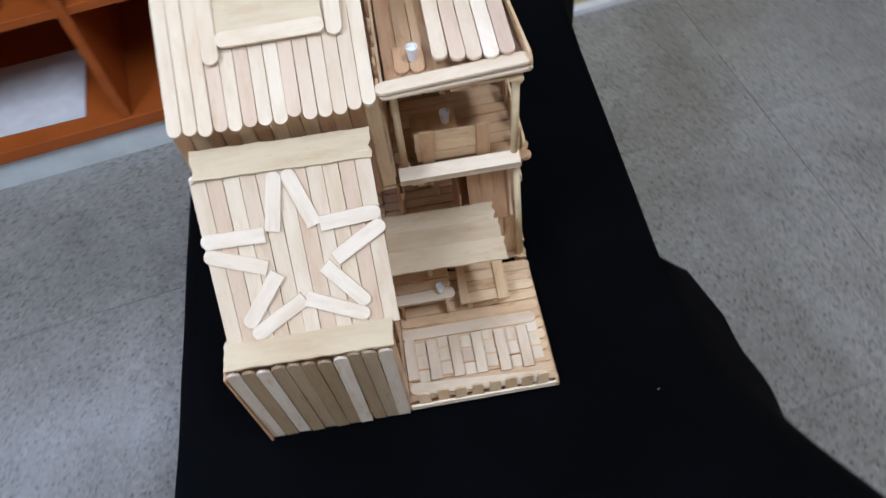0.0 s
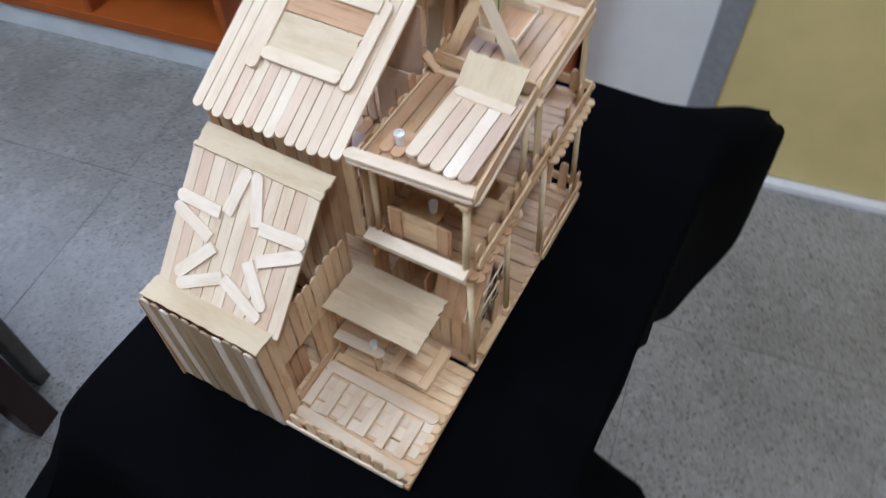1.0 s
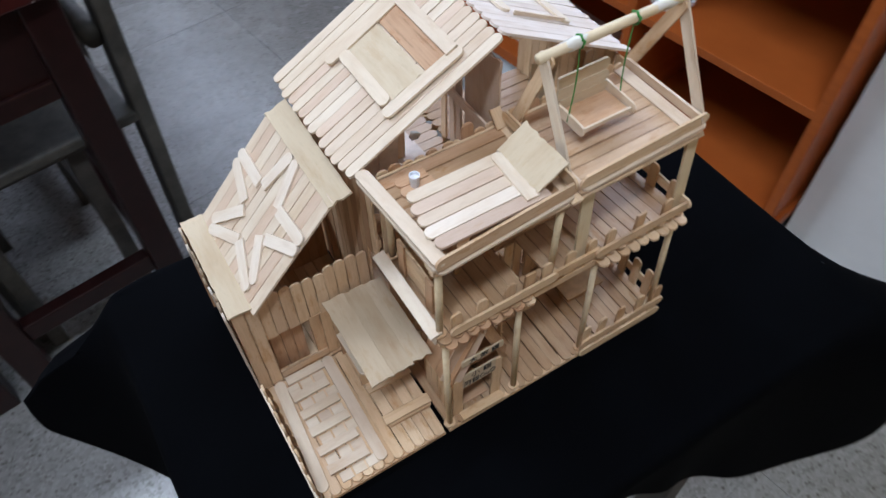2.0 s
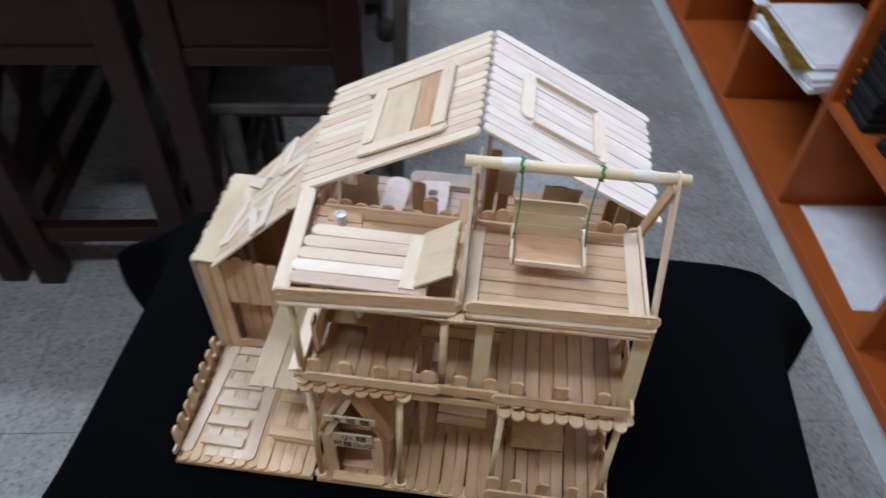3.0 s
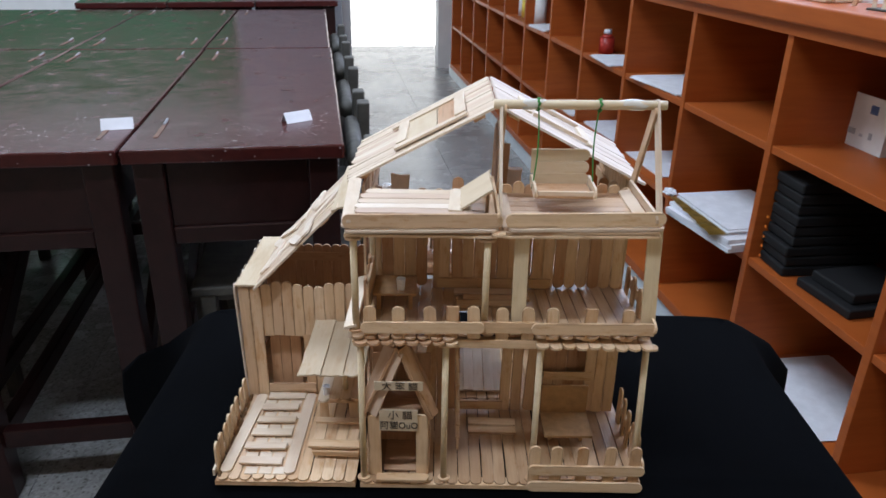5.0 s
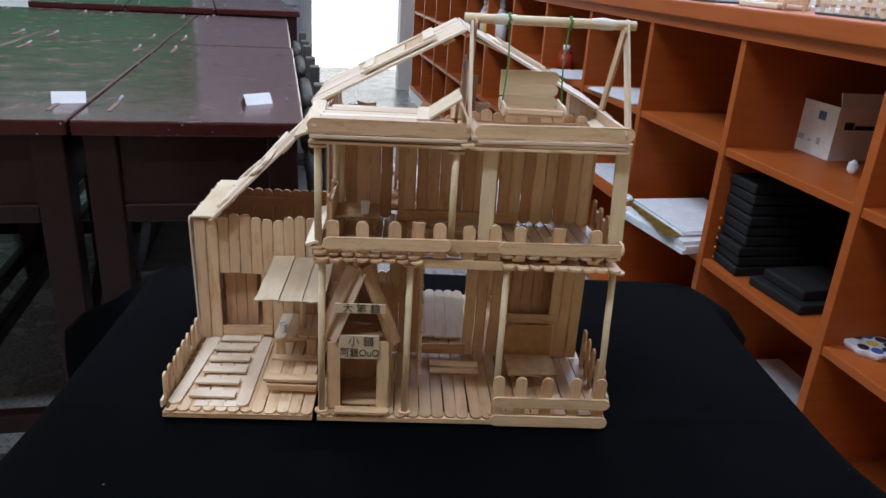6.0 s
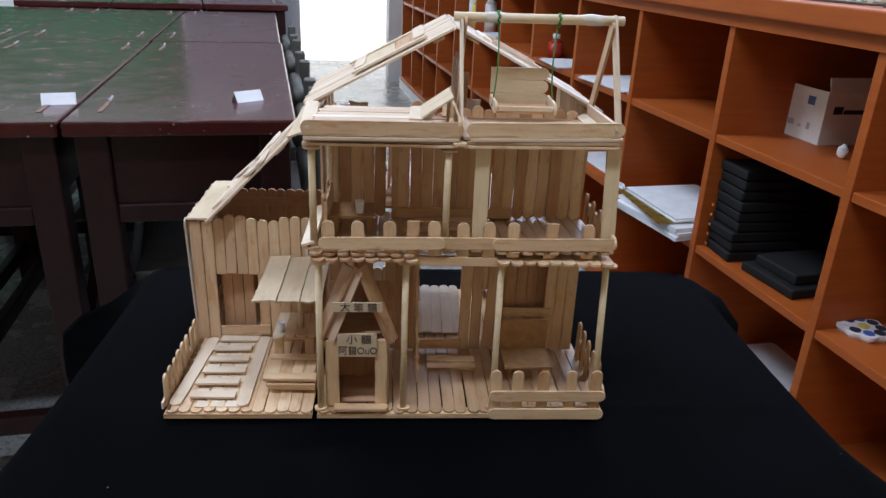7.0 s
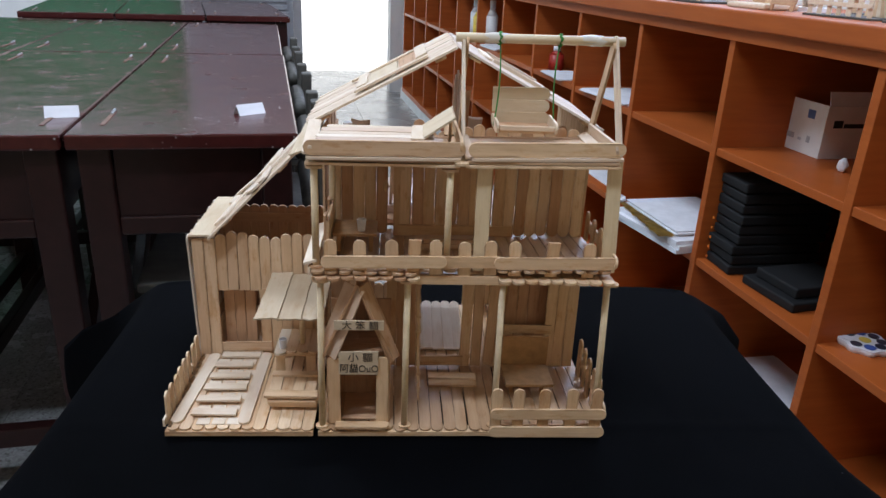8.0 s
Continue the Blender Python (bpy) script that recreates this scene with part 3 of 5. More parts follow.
tray_stack()
spare = empty("tray_stack", ROOM @ pose(0.30, -0.235, Z2, 0, 0, 3), label="second stack of black plastic cases deep in the pigeonhole", category="case")
for k in range(8):
    part("case", box(-0.07, -0.095, 0.0235 * k, 0.075, 0.09 - 0.004 * (k % 3), 0.0235 * k + 0.022, 0.005), BLACK, spare)
low = empty("flat_case", ROOM @ pose(0.10, -0.215, Z2, 0, 0, 4), label="flat black plastic cases lying beside the stack", category="case")
part("case", box(-0.07, -0.08, 0, 0.12, 0.075, 0.02, 0.004), BLACK, low)
part("case", box(-0.05, -0.06, 0.0203, 0.1, 0.06, 0.042, 0.004), BLACK, low)


def palette():
    e = empty("paint_palette", ROOM @ pose(0.083, -0.437, Z2, 0, 0, 20), label="white flower-shaped plastic paint palette with dried paint", category="palette")
    bm = bmesh.new()
    n = 60
    rings = []
    for z, k in ((0.0, 0.93), (0.006, 1.0), (0.012, 1.0), (0.012, 0.93)):
        rings.append([bm.verts.new((math.cos(a) * 0.043 * k * (1 + 0.07 * math.cos(8 * a)), math.sin(a) * 0.043 * k * (1 + 0.07 * math.cos(8 * a)), z)) for a in [2 * math.pi * i / n for i in range(n)]])
    for a, b in zip(rings, rings[1:]):
        for i in range(n):
            bm.faces.new((a[i], a[(i + 1) % n], b[(i + 1) % n], b[i]))
    bm.faces.new(rings[0][::-1])
    bm.faces.new(rings[-1])
    part("dish", bm, PLASTIC, e, "", False)
    for i in range(8):
        a = 2 * math.pi * i / 8
        bm = bmesh.new()
        bmesh.ops.create_cone(bm, cap_ends=True, segments=20, radius1=0.009, radius2=0.01, depth=0.0016, matrix=Matrix.Translation((math.cos(a) * 0.029, math.sin(a) * 0.029, 0.0128)))
        part("well", bm, (BLACKPAINT, BLUEPAINT, BLACKPAINT, PLASTIC, BLACKPAINT, BLUEPAINT, BLACKPAINT, BLACKPAINT)[i], e)
    bm = bmesh.new()
    bmesh.ops.create_cone(bm, cap_ends=True, segments=20, radius1=0.0095, radius2=0.0105, depth=0.0016, matrix=Matrix.Translation((0, 0, 0.0128)))
    part("well", bm, YELPAINT, e, "yellow paint in the middle well")
    return e


palette()


def bottle(o, s, z, h, material, label):
    e = empty("bottle", ROOM @ pose(o, s, z), label=label, category="bottle")
    bm = rod_bm([(0, 0, 0), (0, 0, h * 0.65)], 0.028, 14)
    part("bottle_body", bm, material, e, "", True)
    part("bottle_neck", rod_bm([(0, 0, h * 0.65), (0, 0, h * 0.8)], 0.026, 14, 0.45), material, e, "", True)
    part("bottle_cap", rod_bm([(0, 0, h * 0.8), (0, 0, h)], 0.014, 12), WHITE, e, "", True)


bottle(0.08, 2.40, Z3, 0.19, PLASTIC, "white plastic bottle standing in a pigeonhole")
bottle(0.07, 2.30, Z3, 0.17, YELPAINT, "yellow plastic bottle standing in a pigeonhole")
bottle(0.07, 2.06, Z3, 0.2, CARTON, "pale plastic bottle standing in a pigeonhole")
bottle(0.08, 1.21, Z3, 0.085, plain("red_plastic", (0.4, 0.03, 0.02), 0.4), "small red bottle in an upper pigeonhole")


def small_model(o, s, turn, kind):
    """One of the other stick models on top of the shelves."""
    what = ("small craft-stick hut frame on a thin board, on the shelves", "brown craft-stick ladder rack leaning on a pale board", "fan of pale craft sticks on a round white board", "small pale craft-stick fence on a thin board")[kind]
    e = empty("stick_model", ROOM @ pose(o, s, 0.9471, 0, 0, turn), label=what, category="model", group="stick models on the shelves")
    if kind == 0:
        part("base_board", box(-0.07, -0.09, 0, 0.08, 0.06, 0.005, 0.001), GREYWOOD, e)
        for x, y in ((-0.06, -0.08), (-0.06, -0.05), (-0.06, -0.02), (0.02, -0.08), (-0.06, 0.05), (0.06, 0.05)):
            part("upright", box(x, y, 0.005, x + 0.004, y + 0.009, 0.11 + 0.3 * abs(y), 0.0005), WOOD, e)
        for z in (0.03, 0.07, 0.1):
            part("rail", box(-0.0645, -0.085, z, -0.0605, 0.058, z + 0.008, 0.0005), PALE, e)
        for k in range(4):
            part("wall_plank", box(-0.02, -0.03 + 0.0105 * k, 0.005, -0.0175, -0.0205 + 0.0105 * k, 0.1, 0.0005), TAN, e)
            part("wall_plank", box(0.05, -0.07 + 0.0105 * k, 0.005, 0.0525, -0.0605 + 0.0105 * k, 0.12, 0.0005), WOOD, e)
        part("folded_paper", box(-0.055, 0.0, 0.005, -0.03, 0.035, 0.022, 0.002), WHITE, e, "white folded paper")
    elif kind == 1:
        part("base_board", box(-0.05, -0.01, 0, 0.04, 0.11, 0.012, 0.004), PALE, e)
        for y in (-0.07, -0.012):
            bm = bmesh.new()
            add_box(bm, -0.002, -0.005, 0, 0.002, 0.005, 0.125, 0.0005, pose(-0.035, y, 0.001, 0, 14, 0))
            part("rail", bm, TAN, e)
        for z in (0.012, 0.06, 0.105):
            bm = bmesh.new()
            add_box(bm, -0.002, -0.07, z, 0.001, -0.012, z + 0.018, 0.0005, pose(-0.036, 0, 0.001, 0, 14, 0))
            part("rung", bm, TAN, e)
        for k in range(5):
            part("wall_plank", box(0.01, 0.0 + 0.0205 * k, 0.012, 0.0125, 0.019 + 0.0205 * k, 0.1 + 0.012 * (k % 2), 0.0005), (WOOD, TAN)[k % 2], e)
    elif kind == 2:
        bm = bmesh.new()
        bmesh.ops.create_cone(bm, cap_ends=True, segments=24, radius1=0.05, radius2=0.048, depth=0.008, matrix=Matrix.Translation((0, 0, 0.004)))
        part("base_board", bm, PLASTIC, e, "round white board")
        for k in range(7):
            bm = bmesh.new()
            add_box(bm, -0.001, -0.005, 0, 0.001, 0.005, 0.09, 0.0005, pose(0.004 * k - 0.012, 0, 0.007, -36 + 12 * k, 0, 10 * k - 30))
            part("fan_stick", bm, PALE, e)
    else:
        part("base_board", box(-0.06, -0.075, 0, 0.06, 0.075, 0.004, 0.001), GREYWOOD, e)
        for k in range(7):
            bm = bmesh.new()
            add_box(bm, -0.001, -0.005, 0, 0.001, 0.005, 0.045 + 0.007 * (k % 3), 0.0005, pose(-0.052, -0.066 + 0.022 * k, 0.004, 3 * (k % 3) - 3, 0, 0))
            part("picket", bm, PALE, e)
        part("rail", box(-0.0565, -0.07, 0.02, -0.0535, 0.07, 0.027), PALE, e)
        for k in range(6):
            bm = bmesh.new()
            add_box(bm, -0.001, -0.005, 0, 0.001, 0.005, 0.1, 0.0005, pose(0.01 + 0.004 * k, -0.05 + 0.012 * k, 0.004, 0, -18 + 7 * k, 0))
            part("roof_stick", bm, (PALE, WOOD)[k % 2], e)
        part("blue_block", box(0.0, 0.03, 0.1, 0.03, 0.05, 0.115, 0.004), BLUEPAINT, e, "dark blue block")
        part("block_post", rod_bm([(0.015, 0.04, 0.004), (0.015, 0.04, 0.1)], 0.003, 8), PALE, e)
    return e


for o, s, turn, kind in ((0.09, 0.30, 0, 0), (0.09, 0.0, 5, 1), (0.17, 0.02, 0, 2), (0.11, -0.20, 8, 3), (0.10, -0.40, -12, 3), (0.11, -0.60, 20, 0), (0.26, -0.12, 30, 0), (0.27, -0.5, 10, 1)):
    small_model(o, s, turn, kind)
for s, w in ((0.62, 0.3), (1.1, 0.3), (1.5, 0.3), (1.95, 0.3)):
    e = sheet_pile("paper_pile", 0.14, s, 0.9472, w, 0.21, 0.008, random.uniform(-10, 10), "white paper sheets on top of the shelves", 3)


DESKS = ROOM @ pose(-0.913, -0.155, 0, 0, 0, 0.4)


def school_desk(o, s, turn=0.0, both=False, label="long dark red-brown lacquered wooden school desk"):
    """A two-seat wooden desk: its corner nearest the aisle stands at o, s."""
    w, d, h = 0.371, 1.066, 0.726
    e = empty("school_desk", DESKS @ pose(o, s, 0, 0, 0, turn), label=label, category="desk", group="school desks")
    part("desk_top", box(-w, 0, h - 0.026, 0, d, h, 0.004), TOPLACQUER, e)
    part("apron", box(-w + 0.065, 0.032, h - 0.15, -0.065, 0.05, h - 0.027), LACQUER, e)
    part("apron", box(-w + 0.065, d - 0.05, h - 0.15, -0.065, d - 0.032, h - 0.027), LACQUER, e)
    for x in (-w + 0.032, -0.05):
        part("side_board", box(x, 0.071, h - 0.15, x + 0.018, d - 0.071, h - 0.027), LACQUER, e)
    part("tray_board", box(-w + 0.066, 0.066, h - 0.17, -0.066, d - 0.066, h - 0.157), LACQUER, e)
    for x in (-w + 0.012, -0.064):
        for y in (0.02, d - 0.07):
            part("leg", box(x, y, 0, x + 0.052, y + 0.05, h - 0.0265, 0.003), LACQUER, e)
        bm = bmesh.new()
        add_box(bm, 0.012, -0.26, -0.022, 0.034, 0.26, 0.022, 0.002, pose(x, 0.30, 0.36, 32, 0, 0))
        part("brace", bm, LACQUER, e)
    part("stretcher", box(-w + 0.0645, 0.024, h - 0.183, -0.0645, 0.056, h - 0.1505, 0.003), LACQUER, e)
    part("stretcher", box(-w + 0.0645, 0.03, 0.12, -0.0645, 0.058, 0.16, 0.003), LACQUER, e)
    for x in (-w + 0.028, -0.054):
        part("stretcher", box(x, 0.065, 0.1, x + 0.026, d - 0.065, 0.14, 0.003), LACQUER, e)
    for x in (-w + 0.045, -0.045)[:2 if both else 1]:
        for y in (0.075, d - 0.20):
            g = part("pencil_groove", box(x - 0.004, y, h + 0.0002, x + 0.004, y + 0.12, h + 0.0012, 0.0005), GROOVE, e, "thin worn pencil groove")
            part("keeper", rod_bm([(x, y + 0.085, h + 0.0025), (x, y + 0.12, h + 0.004)], 0.0024, 8), ALU, g, "thin metal edge")
    return e


desk = school_desk(0, 0)
copy_thing(desk, DESKS @ pose(-0.004, 1.074, 0))
desk = school_desk(-0.376, 0, 0, True)
for o, s in ((-0.753, 0.008), (-1.13, -0.004), (-0.38, 1.074), (-0.757, 1.08), (-1.134, 1.074)):
    copy_thing(desk, DESKS @ pose(o, s, 0))
for k in range(3):
    copy_thing(desk, ROOM @ pose(-0.873, 2.172, 0.02, 0, 0, 6) @ pose(-0.376 * k, 0, 0))


def tent_card(o, s, turn):
    e = empty("tent_card", ROOM @ pose(o, s, 0.7262, 0, 0, turn), label="folded white paper tent card on the desk", category="card", group="tent cards")
    bm = bmesh.new()
    pts = [(-0.012, 0), (0, 0.019), (0.012, 0), (0.0112, 0), (0, 0.0178), (-0.0112, 0)]
    a = [bm.verts.new((-0.0275, y, z)) for y, z in pts]
    b = [bm.verts.new((0.0275, y, z)) for y, z in pts]
    for i in range(6):
        bm.faces.new((a[i], a[(i + 1) % 6], b[(i + 1) % 6], b[i]))
    bm.faces.new(a[::-1])
    bm.faces.new(b)
    part("folded_card", bm, WHITE, e)


tent_card(-1.319, -0.009, 10)
tent_card(-0.998, 0.017, 31)


def chair(o, s, turn):
    """A worn grey wooden chair pushed in at the desks' side."""
    e = empty("chair", ROOM @ pose(o, s, 0, 0, 0, turn), label="worn grey wooden chair pushed in beside the desks", category="chair", group="chairs at the desks")
    part("seat", box(-0.17, -0.17, 0.40, 0.17, 0.17, 0.42, 0.004), GREYWOOD, e)
    for y in (-0.15, 0.15):
        part("leg", box(-0.155, y - 0.015, 0, -0.125, y + 0.015, 0.3995, 0.003), GREYWOOD, e)
        bm = box(-0.012, -0.021, 0, 0.016, 0.021, 0.71, 0.004)
        bm.verts.ensure_lookup_table()
        for v in bm.verts:  # the posts lean back above the seat
            v.co.x += 0.02 * max(0, v.co.z - 0.4) / 0.3
        bm.transform(pose(0.168, y, 0))
        part("back_post", bm, GREYWOOD, e)
    for z in (0.56, 0.66):
        part("back_rail", rod_bm([(0.162, -0.15, z), (0.162, 0.15, z)], 0.018, 10), GREYWOOD, e, "", True)
    return e


c0 = chair(-1.05, 0.10, 0)
for s in (0.52, 1.0, 1.45):
    copy_thing(c0, ROOM @ pose(-1.05 - 0.01 * s, s, 0))


def stool(o, s, turn):
    e = empty("stool", ROOM @ pose(o, s, 0, 0, 0, turn), label="worn grey wooden stool pushed under a desk", category="stool", group="stools under the desks")
    part("seat", box(-0.13, -0.17, 0.38, 0.13, 0.17, 0.40, 0.003), STOOLWOOD, e)
    for x in (-0.12, 0.09):
        for y in (-0.16, 0.13):
            part("leg", box(x, y, 0, x + 0.03, y + 0.03, 0.3795, 0.002), STOOLWOOD, e)
        part("rail", box(x + 0.005, -0.129, 0.14, x + 0.025, 0.129, 0.17, 0.002), STOOLWOOD, e)
    return e


st = stool(-1.1, 0.12, 0)
for o, s in ((-1.84, 0.1), (-1.46, 1.15), (-1.82, 1.2), (-2.2, 0.3)):
    copy_thing(st, ROOM @ pose(o, s, 0, 0, 0, random.uniform(-5, 5)))
cab = empty("louvre_cabinet", ROOM @ pose(-1.18, 4.33, 0), label="grey cabinet with a louvred door by the end wall", category="cabinet")
part("cabinet_body", box(-0.37, -0.2, 0, 0.37, 0.2, 1.6, 0.004), ALU, cab)
for k in range(22):
    part("louvre", box(-0.33, -0.215, 0.3 + 0.05 * k, 0.33, -0.2005, 0.33 + 0.05 * k, 0.002), ALU, cab)


# ---- the covered table ----
def covered_table():
    e = empty("small_table", Matrix.Translation((0.098, 0.0955, FLOOR)), label="small wooden table under a black cloth", category="table")
    part("tabletop", box(-0.302, -0.19, 0.63, 0.302, 0.19, 0.6565, 0.003), GREYWOOD, e)
    for x in (-0.27, 0.23):
        for y in (-0.17, 0.13):
            part("leg", box(x, y, 0, x + 0.04, y + 0.04, 0.6295, 0.003), GREYWOOD, e)
    return e


covered_table()


def cloth():
    """The black cloth: a flat top, rounded over the edge, hanging in folds that flare at the corners."""
    hx, hy, cx, cy = 0.305, 0.2005, 0.100, 0.0905
    bm = bmesh.new()
    n = 320
    per = 4 * (hx + hy)

    def edge(u):
        d = (u % 1.0) * per
        for (ax, ay), (bx, by) in (((-hx, -hy), (hx, -hy)), ((hx, -hy), (hx, hy)), ((hx, hy), (-hx, hy)), ((-hx, hy), (-hx, -hy))):
            length = abs(bx - ax) + abs(by - ay)
            if d <= length:
                k = d / length
                return ax + (bx - ax) * k, ay + (by - ay) * k, (by - ay) / length, -(bx - ax) / length, min(k, 1 - k) * length
            d -= length
        return ax, ay, 0, 0, 0

    rings = []
    spec = [(-0.97, 0.0)] + [(-0.93 + 0.03 * k, 0.0) for k in range(31)] + [(0.0, 0.0), (0.004, -0.003), (0.006, -0.008), (0.007, -0.03), (0.008, -0.07), (0.010, -0.12), (0.012, -0.18), (0.014, -0.24), (0.015, -0.30)]
    for out, z in spec:
        ring = []
        for i in range(n):
            x, y, nx, ny, c = edge(i / n)
            if out < 0:
                k = 1 + out
                px, py = x * k, y * k
                fold = 0.0011 * math.exp(-((py + 0.075) / 0.004) ** 2) + 0.0011 * math.exp(-((px - 0.205) / 0.004) ** 2) + 0.0011 * math.exp(-((px + 0.19) / 0.004) ** 2)
                ring.append(bm.verts.new((cx + px, cy + py, -0.0026 + fold + 0.0007 * noise.noise(Vector((px * 14, py * 14, 0))) + 0.0004 * noise.noise(Vector((px * 40, py * 40, 5))))))
                continue
            corner = math.exp(-(c / (0.05 if x < 0 < y else 0.07)) ** 2)
            drop = -z / 0.30
            wave = 0.010 * drop * math.sin(i * 2 * math.pi * 17 / n + 3 * noise.noise(Vector((x * 6, y * 6, 3))))
            fx, fy, quick = {(1, -1): (0.14, 0.08, 4.0), (1, 1): (0.09, 0.02, 4.0), (-1, 1): (0.14, 0.03, 1.5), (-1, -1): (0.12, 0.2, 2.0)}[(1 if x > 0 else -1, 1 if y > 0 else -1)]
            pull = 0.7 * max(0, 0.06 - c) ** 2 / 0.06 * min(1, drop * 4 + 0.15)
            x, y = x - math.copysign(pull, x), y - math.copysign(pull, y)
            flare = corner * math.sin(min(1, drop * quick) * math.pi / 2)
            hang = 1.0
            if ny < -0.5:  # the front hangs short between the corners
                wx = cx + x
                hang = 1 - 0.9 * max(0, min(1, (wx + 0.033) / 0.014)) * max(0, min(1, (0.36 - wx) / 0.26))
                if wx < -0.019:
                    hang = min(hang, 0.62 + 0.38 * max(0, min(1, (-0.033 - wx) / 0.13)))
                    wave += 0.17 * drop
                x += 0.038 * drop * max(0, 1 - abs(wx + 0.0245) / 0.013)  # a corner of the flap juts out
            o = (out if out < 0.0061 else 0.006 + (out - 0.006) * hang) + wave * (1 - corner) * hang
            zz = z * (1 - (0.55 if x < 0 < y else 0.2) * corner) * (hang if out > 0.0061 else 1) + 0.01 * drop * hang * noise.noise(Vector((x * 12, y * 12, z * 9)))
            if out > 0.0061:
                zz = min(zz, -0.009 - 0.001 * drop)
            ring.append(bm.verts.new((cx + x + nx * o + math.copysign(fx, x) * flare, cy + y + ny * o + math.copysign(fy, y) * flare, zz - 0.0015)))
        rings.append(ring)
    mid = bm.verts.new((cx, cy, -0.0015))
    for i in range(n):
        bm.faces.new((mid, rings[0][i], rings[0][(i + 1) % n]))
    for a, b in zip(rings, rings[1:]):
        for i in range(n):
            bm.faces.new((a[i], b[i], b[(i + 1) % n], a[(i + 1) % n]))
    bmesh.ops.recalc_face_normals(bm, faces=bm.faces)
    ob = link_mesh("tablecloth", bm, CLOTH, None, "", True)
    return tagged(ob, "plain black cloth hanging in folds over the table", "cloth")


cloth()

# ---- the stick house ----
house = empty("stick_house", None, label="two-storey house model glued from birch craft sticks on a black cloth", category="model house")
U, F, SX = (0, 0, 1), (0, -1, 0), (-1, 0, 0)


def spread(lo, hi, n):
    return [lo + (hi - lo) * (i + 0.5) / n for i in range(n)]


# base of the garden
deck = frame_of("garden_base", house, [((-116, 3, 1), (-3, 3, 1), U, 9.6, 2), ((-116, 3, 3), (-3, 3, 3), U, 9.6, 1.8), ((-116, 60, 2), (-3, 60, 2), U, 9.6, 3.8), ((-116, 108, 2), (-3, 108, 2), U, 9.6, 3.8), ((-116, 212, 2), (-3, 212, 2), U, 9.6, 3.8),
                                         ((-111, 8, 2), (-111, 216, 2), U, 9, 3.8), ((-8, 8, 2), (-8, 216, 2), U, 9, 3.8)])
for x in spread(-115.5, -2.5, 12):
    stick(deck, (x, -1.5 + random.uniform(-0.8, 0.8), 5), (x, 112.5, 5), U, 9.05, shake=1.8)
    stick(deck, (x, 113, 5), (x, 217, 5), U, 9.4, ends="ss")
stick(deck, (-110, 5, 7), (-102, 112, 7), U, material=PALE, name="path_edge")
stick(deck, (-57.5, 4, 7), (-57, 113, 7), U, material=PALE, name="path_edge")
for y, a, b in ((108, -96, -62), (90, -98, -65), (72, -98, -64), (54, -99, -64), (36, -100, -65), (18, -100, -65)):
    stick(deck, (a, y, 8.9), (b, y, 8.9), U, 8.2, 1.8, "ss", PALE, "path_slat", 2)
for j, y in enumerate((99, 81, 63, 45, 27, 9)):
    for i in range(3):
        x = -92 + 11.8 * i + (3 if j % 2 else -1)
        stick(deck, (x - 5.1, y, 5.6), (x + 5.1, y, 5.6), U, 8.6, 1.8, "ss", PALE, "path_tile", 1)
fence = frame_of("garden_fence", house, [((-117.2, 2, 9), (-117.2, 112, 9), SX, 6, 1.8)], PALE)
for y in (12, 24, 36, 48, 61, 74, 87, 101):
    stick(fence, (-116, y, 4), (-116, y, 31), SX, 8.6, 1.8, "sr", WOOD, "picket", 2)
for k in range(9):
    blob("glue_stain", fence, (-113.2, 8 + 12.2 * k, 6.2), (2.0, 7.5, 1.2), GLUEDIRT, k)

# base of the house
base = frame_of("house_base", house, [((1, 3, 1), (228, 3, 1), U, 9.6, 2), ((1, 3, 3), (228, 3, 3), U, 9.6, 1.8), ((1, 60, 2), (228, 60, 2), U, 9.6, 3.8), ((1, 108, 2), (228, 108, 2), U, 9.6, 3.8), ((1, 215, 2), (228, 215, 2), U, 9.6, 3.8)])
for x in spread(0.5, 228, 23):
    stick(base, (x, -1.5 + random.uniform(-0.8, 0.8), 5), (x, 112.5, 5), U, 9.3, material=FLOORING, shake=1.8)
    stick(base, (x, 113, 5), (x, 222, 5), U, 9.5, ends="ss")
base2 = frame_of("porch_fence", house, [((138, 1.4, 4.5), (226, 1.4, 4.5), F, 8.6, 1.8)], WOOD)
for z in (4.5, 21):
    stick(base2, (135, -2.6, z), (228, -2.6, z), F, 9.4, material=WOOD, name="rail")
for x in (140, 157.5, 178, 200, 220):
    stick(base2, (x, -0.6, 2), (x, -0.6, 43), F, 9.0, 1.8, "sr", WOOD, "picket")
for y in (16, 32, 48, 64, 80):
    stick(base2, (226, y, 4), (226, y, 42), SX, 8.6, 1.8, "sr", WOOD, "picket", 2)
stick(base2, (228, 2, 20), (228, 88, 20), SX, 9, material=WOOD, name="rail")

# posts
for x, y, z0, z1 in ((4, 3, 6, 130), (68, 3, 6, 130), (139, 3, 6, 130), (221, 3, 6, 130), (1, 11, 139, 215), (96, 12, 139, 215), (7, 87, 139, 215)):
    top = y + (6 if z0 == 6 else 0)
    dowel(house, (x, y, z0), (x + (-3 if (x, z0) == (221, 6) else 0), top, z1))
    stick(house, (x - 5, y, z0 + 1.0), (x + 5, y, z0 + 1.0), U, 8, 1.8, "rr", WOOD, "post_foot")
    stick(house, (x - 6, top, z1 - 0.9), (x + 6, top, z1 - 0.9), U, 8, 1.8, "rr", WOOD, "post_cap")
stick(house, (120.5, 10, 138), (120.5, 14.4, 226), F, 10.5, 1.9, "sr", DOWEL, "flat_post")
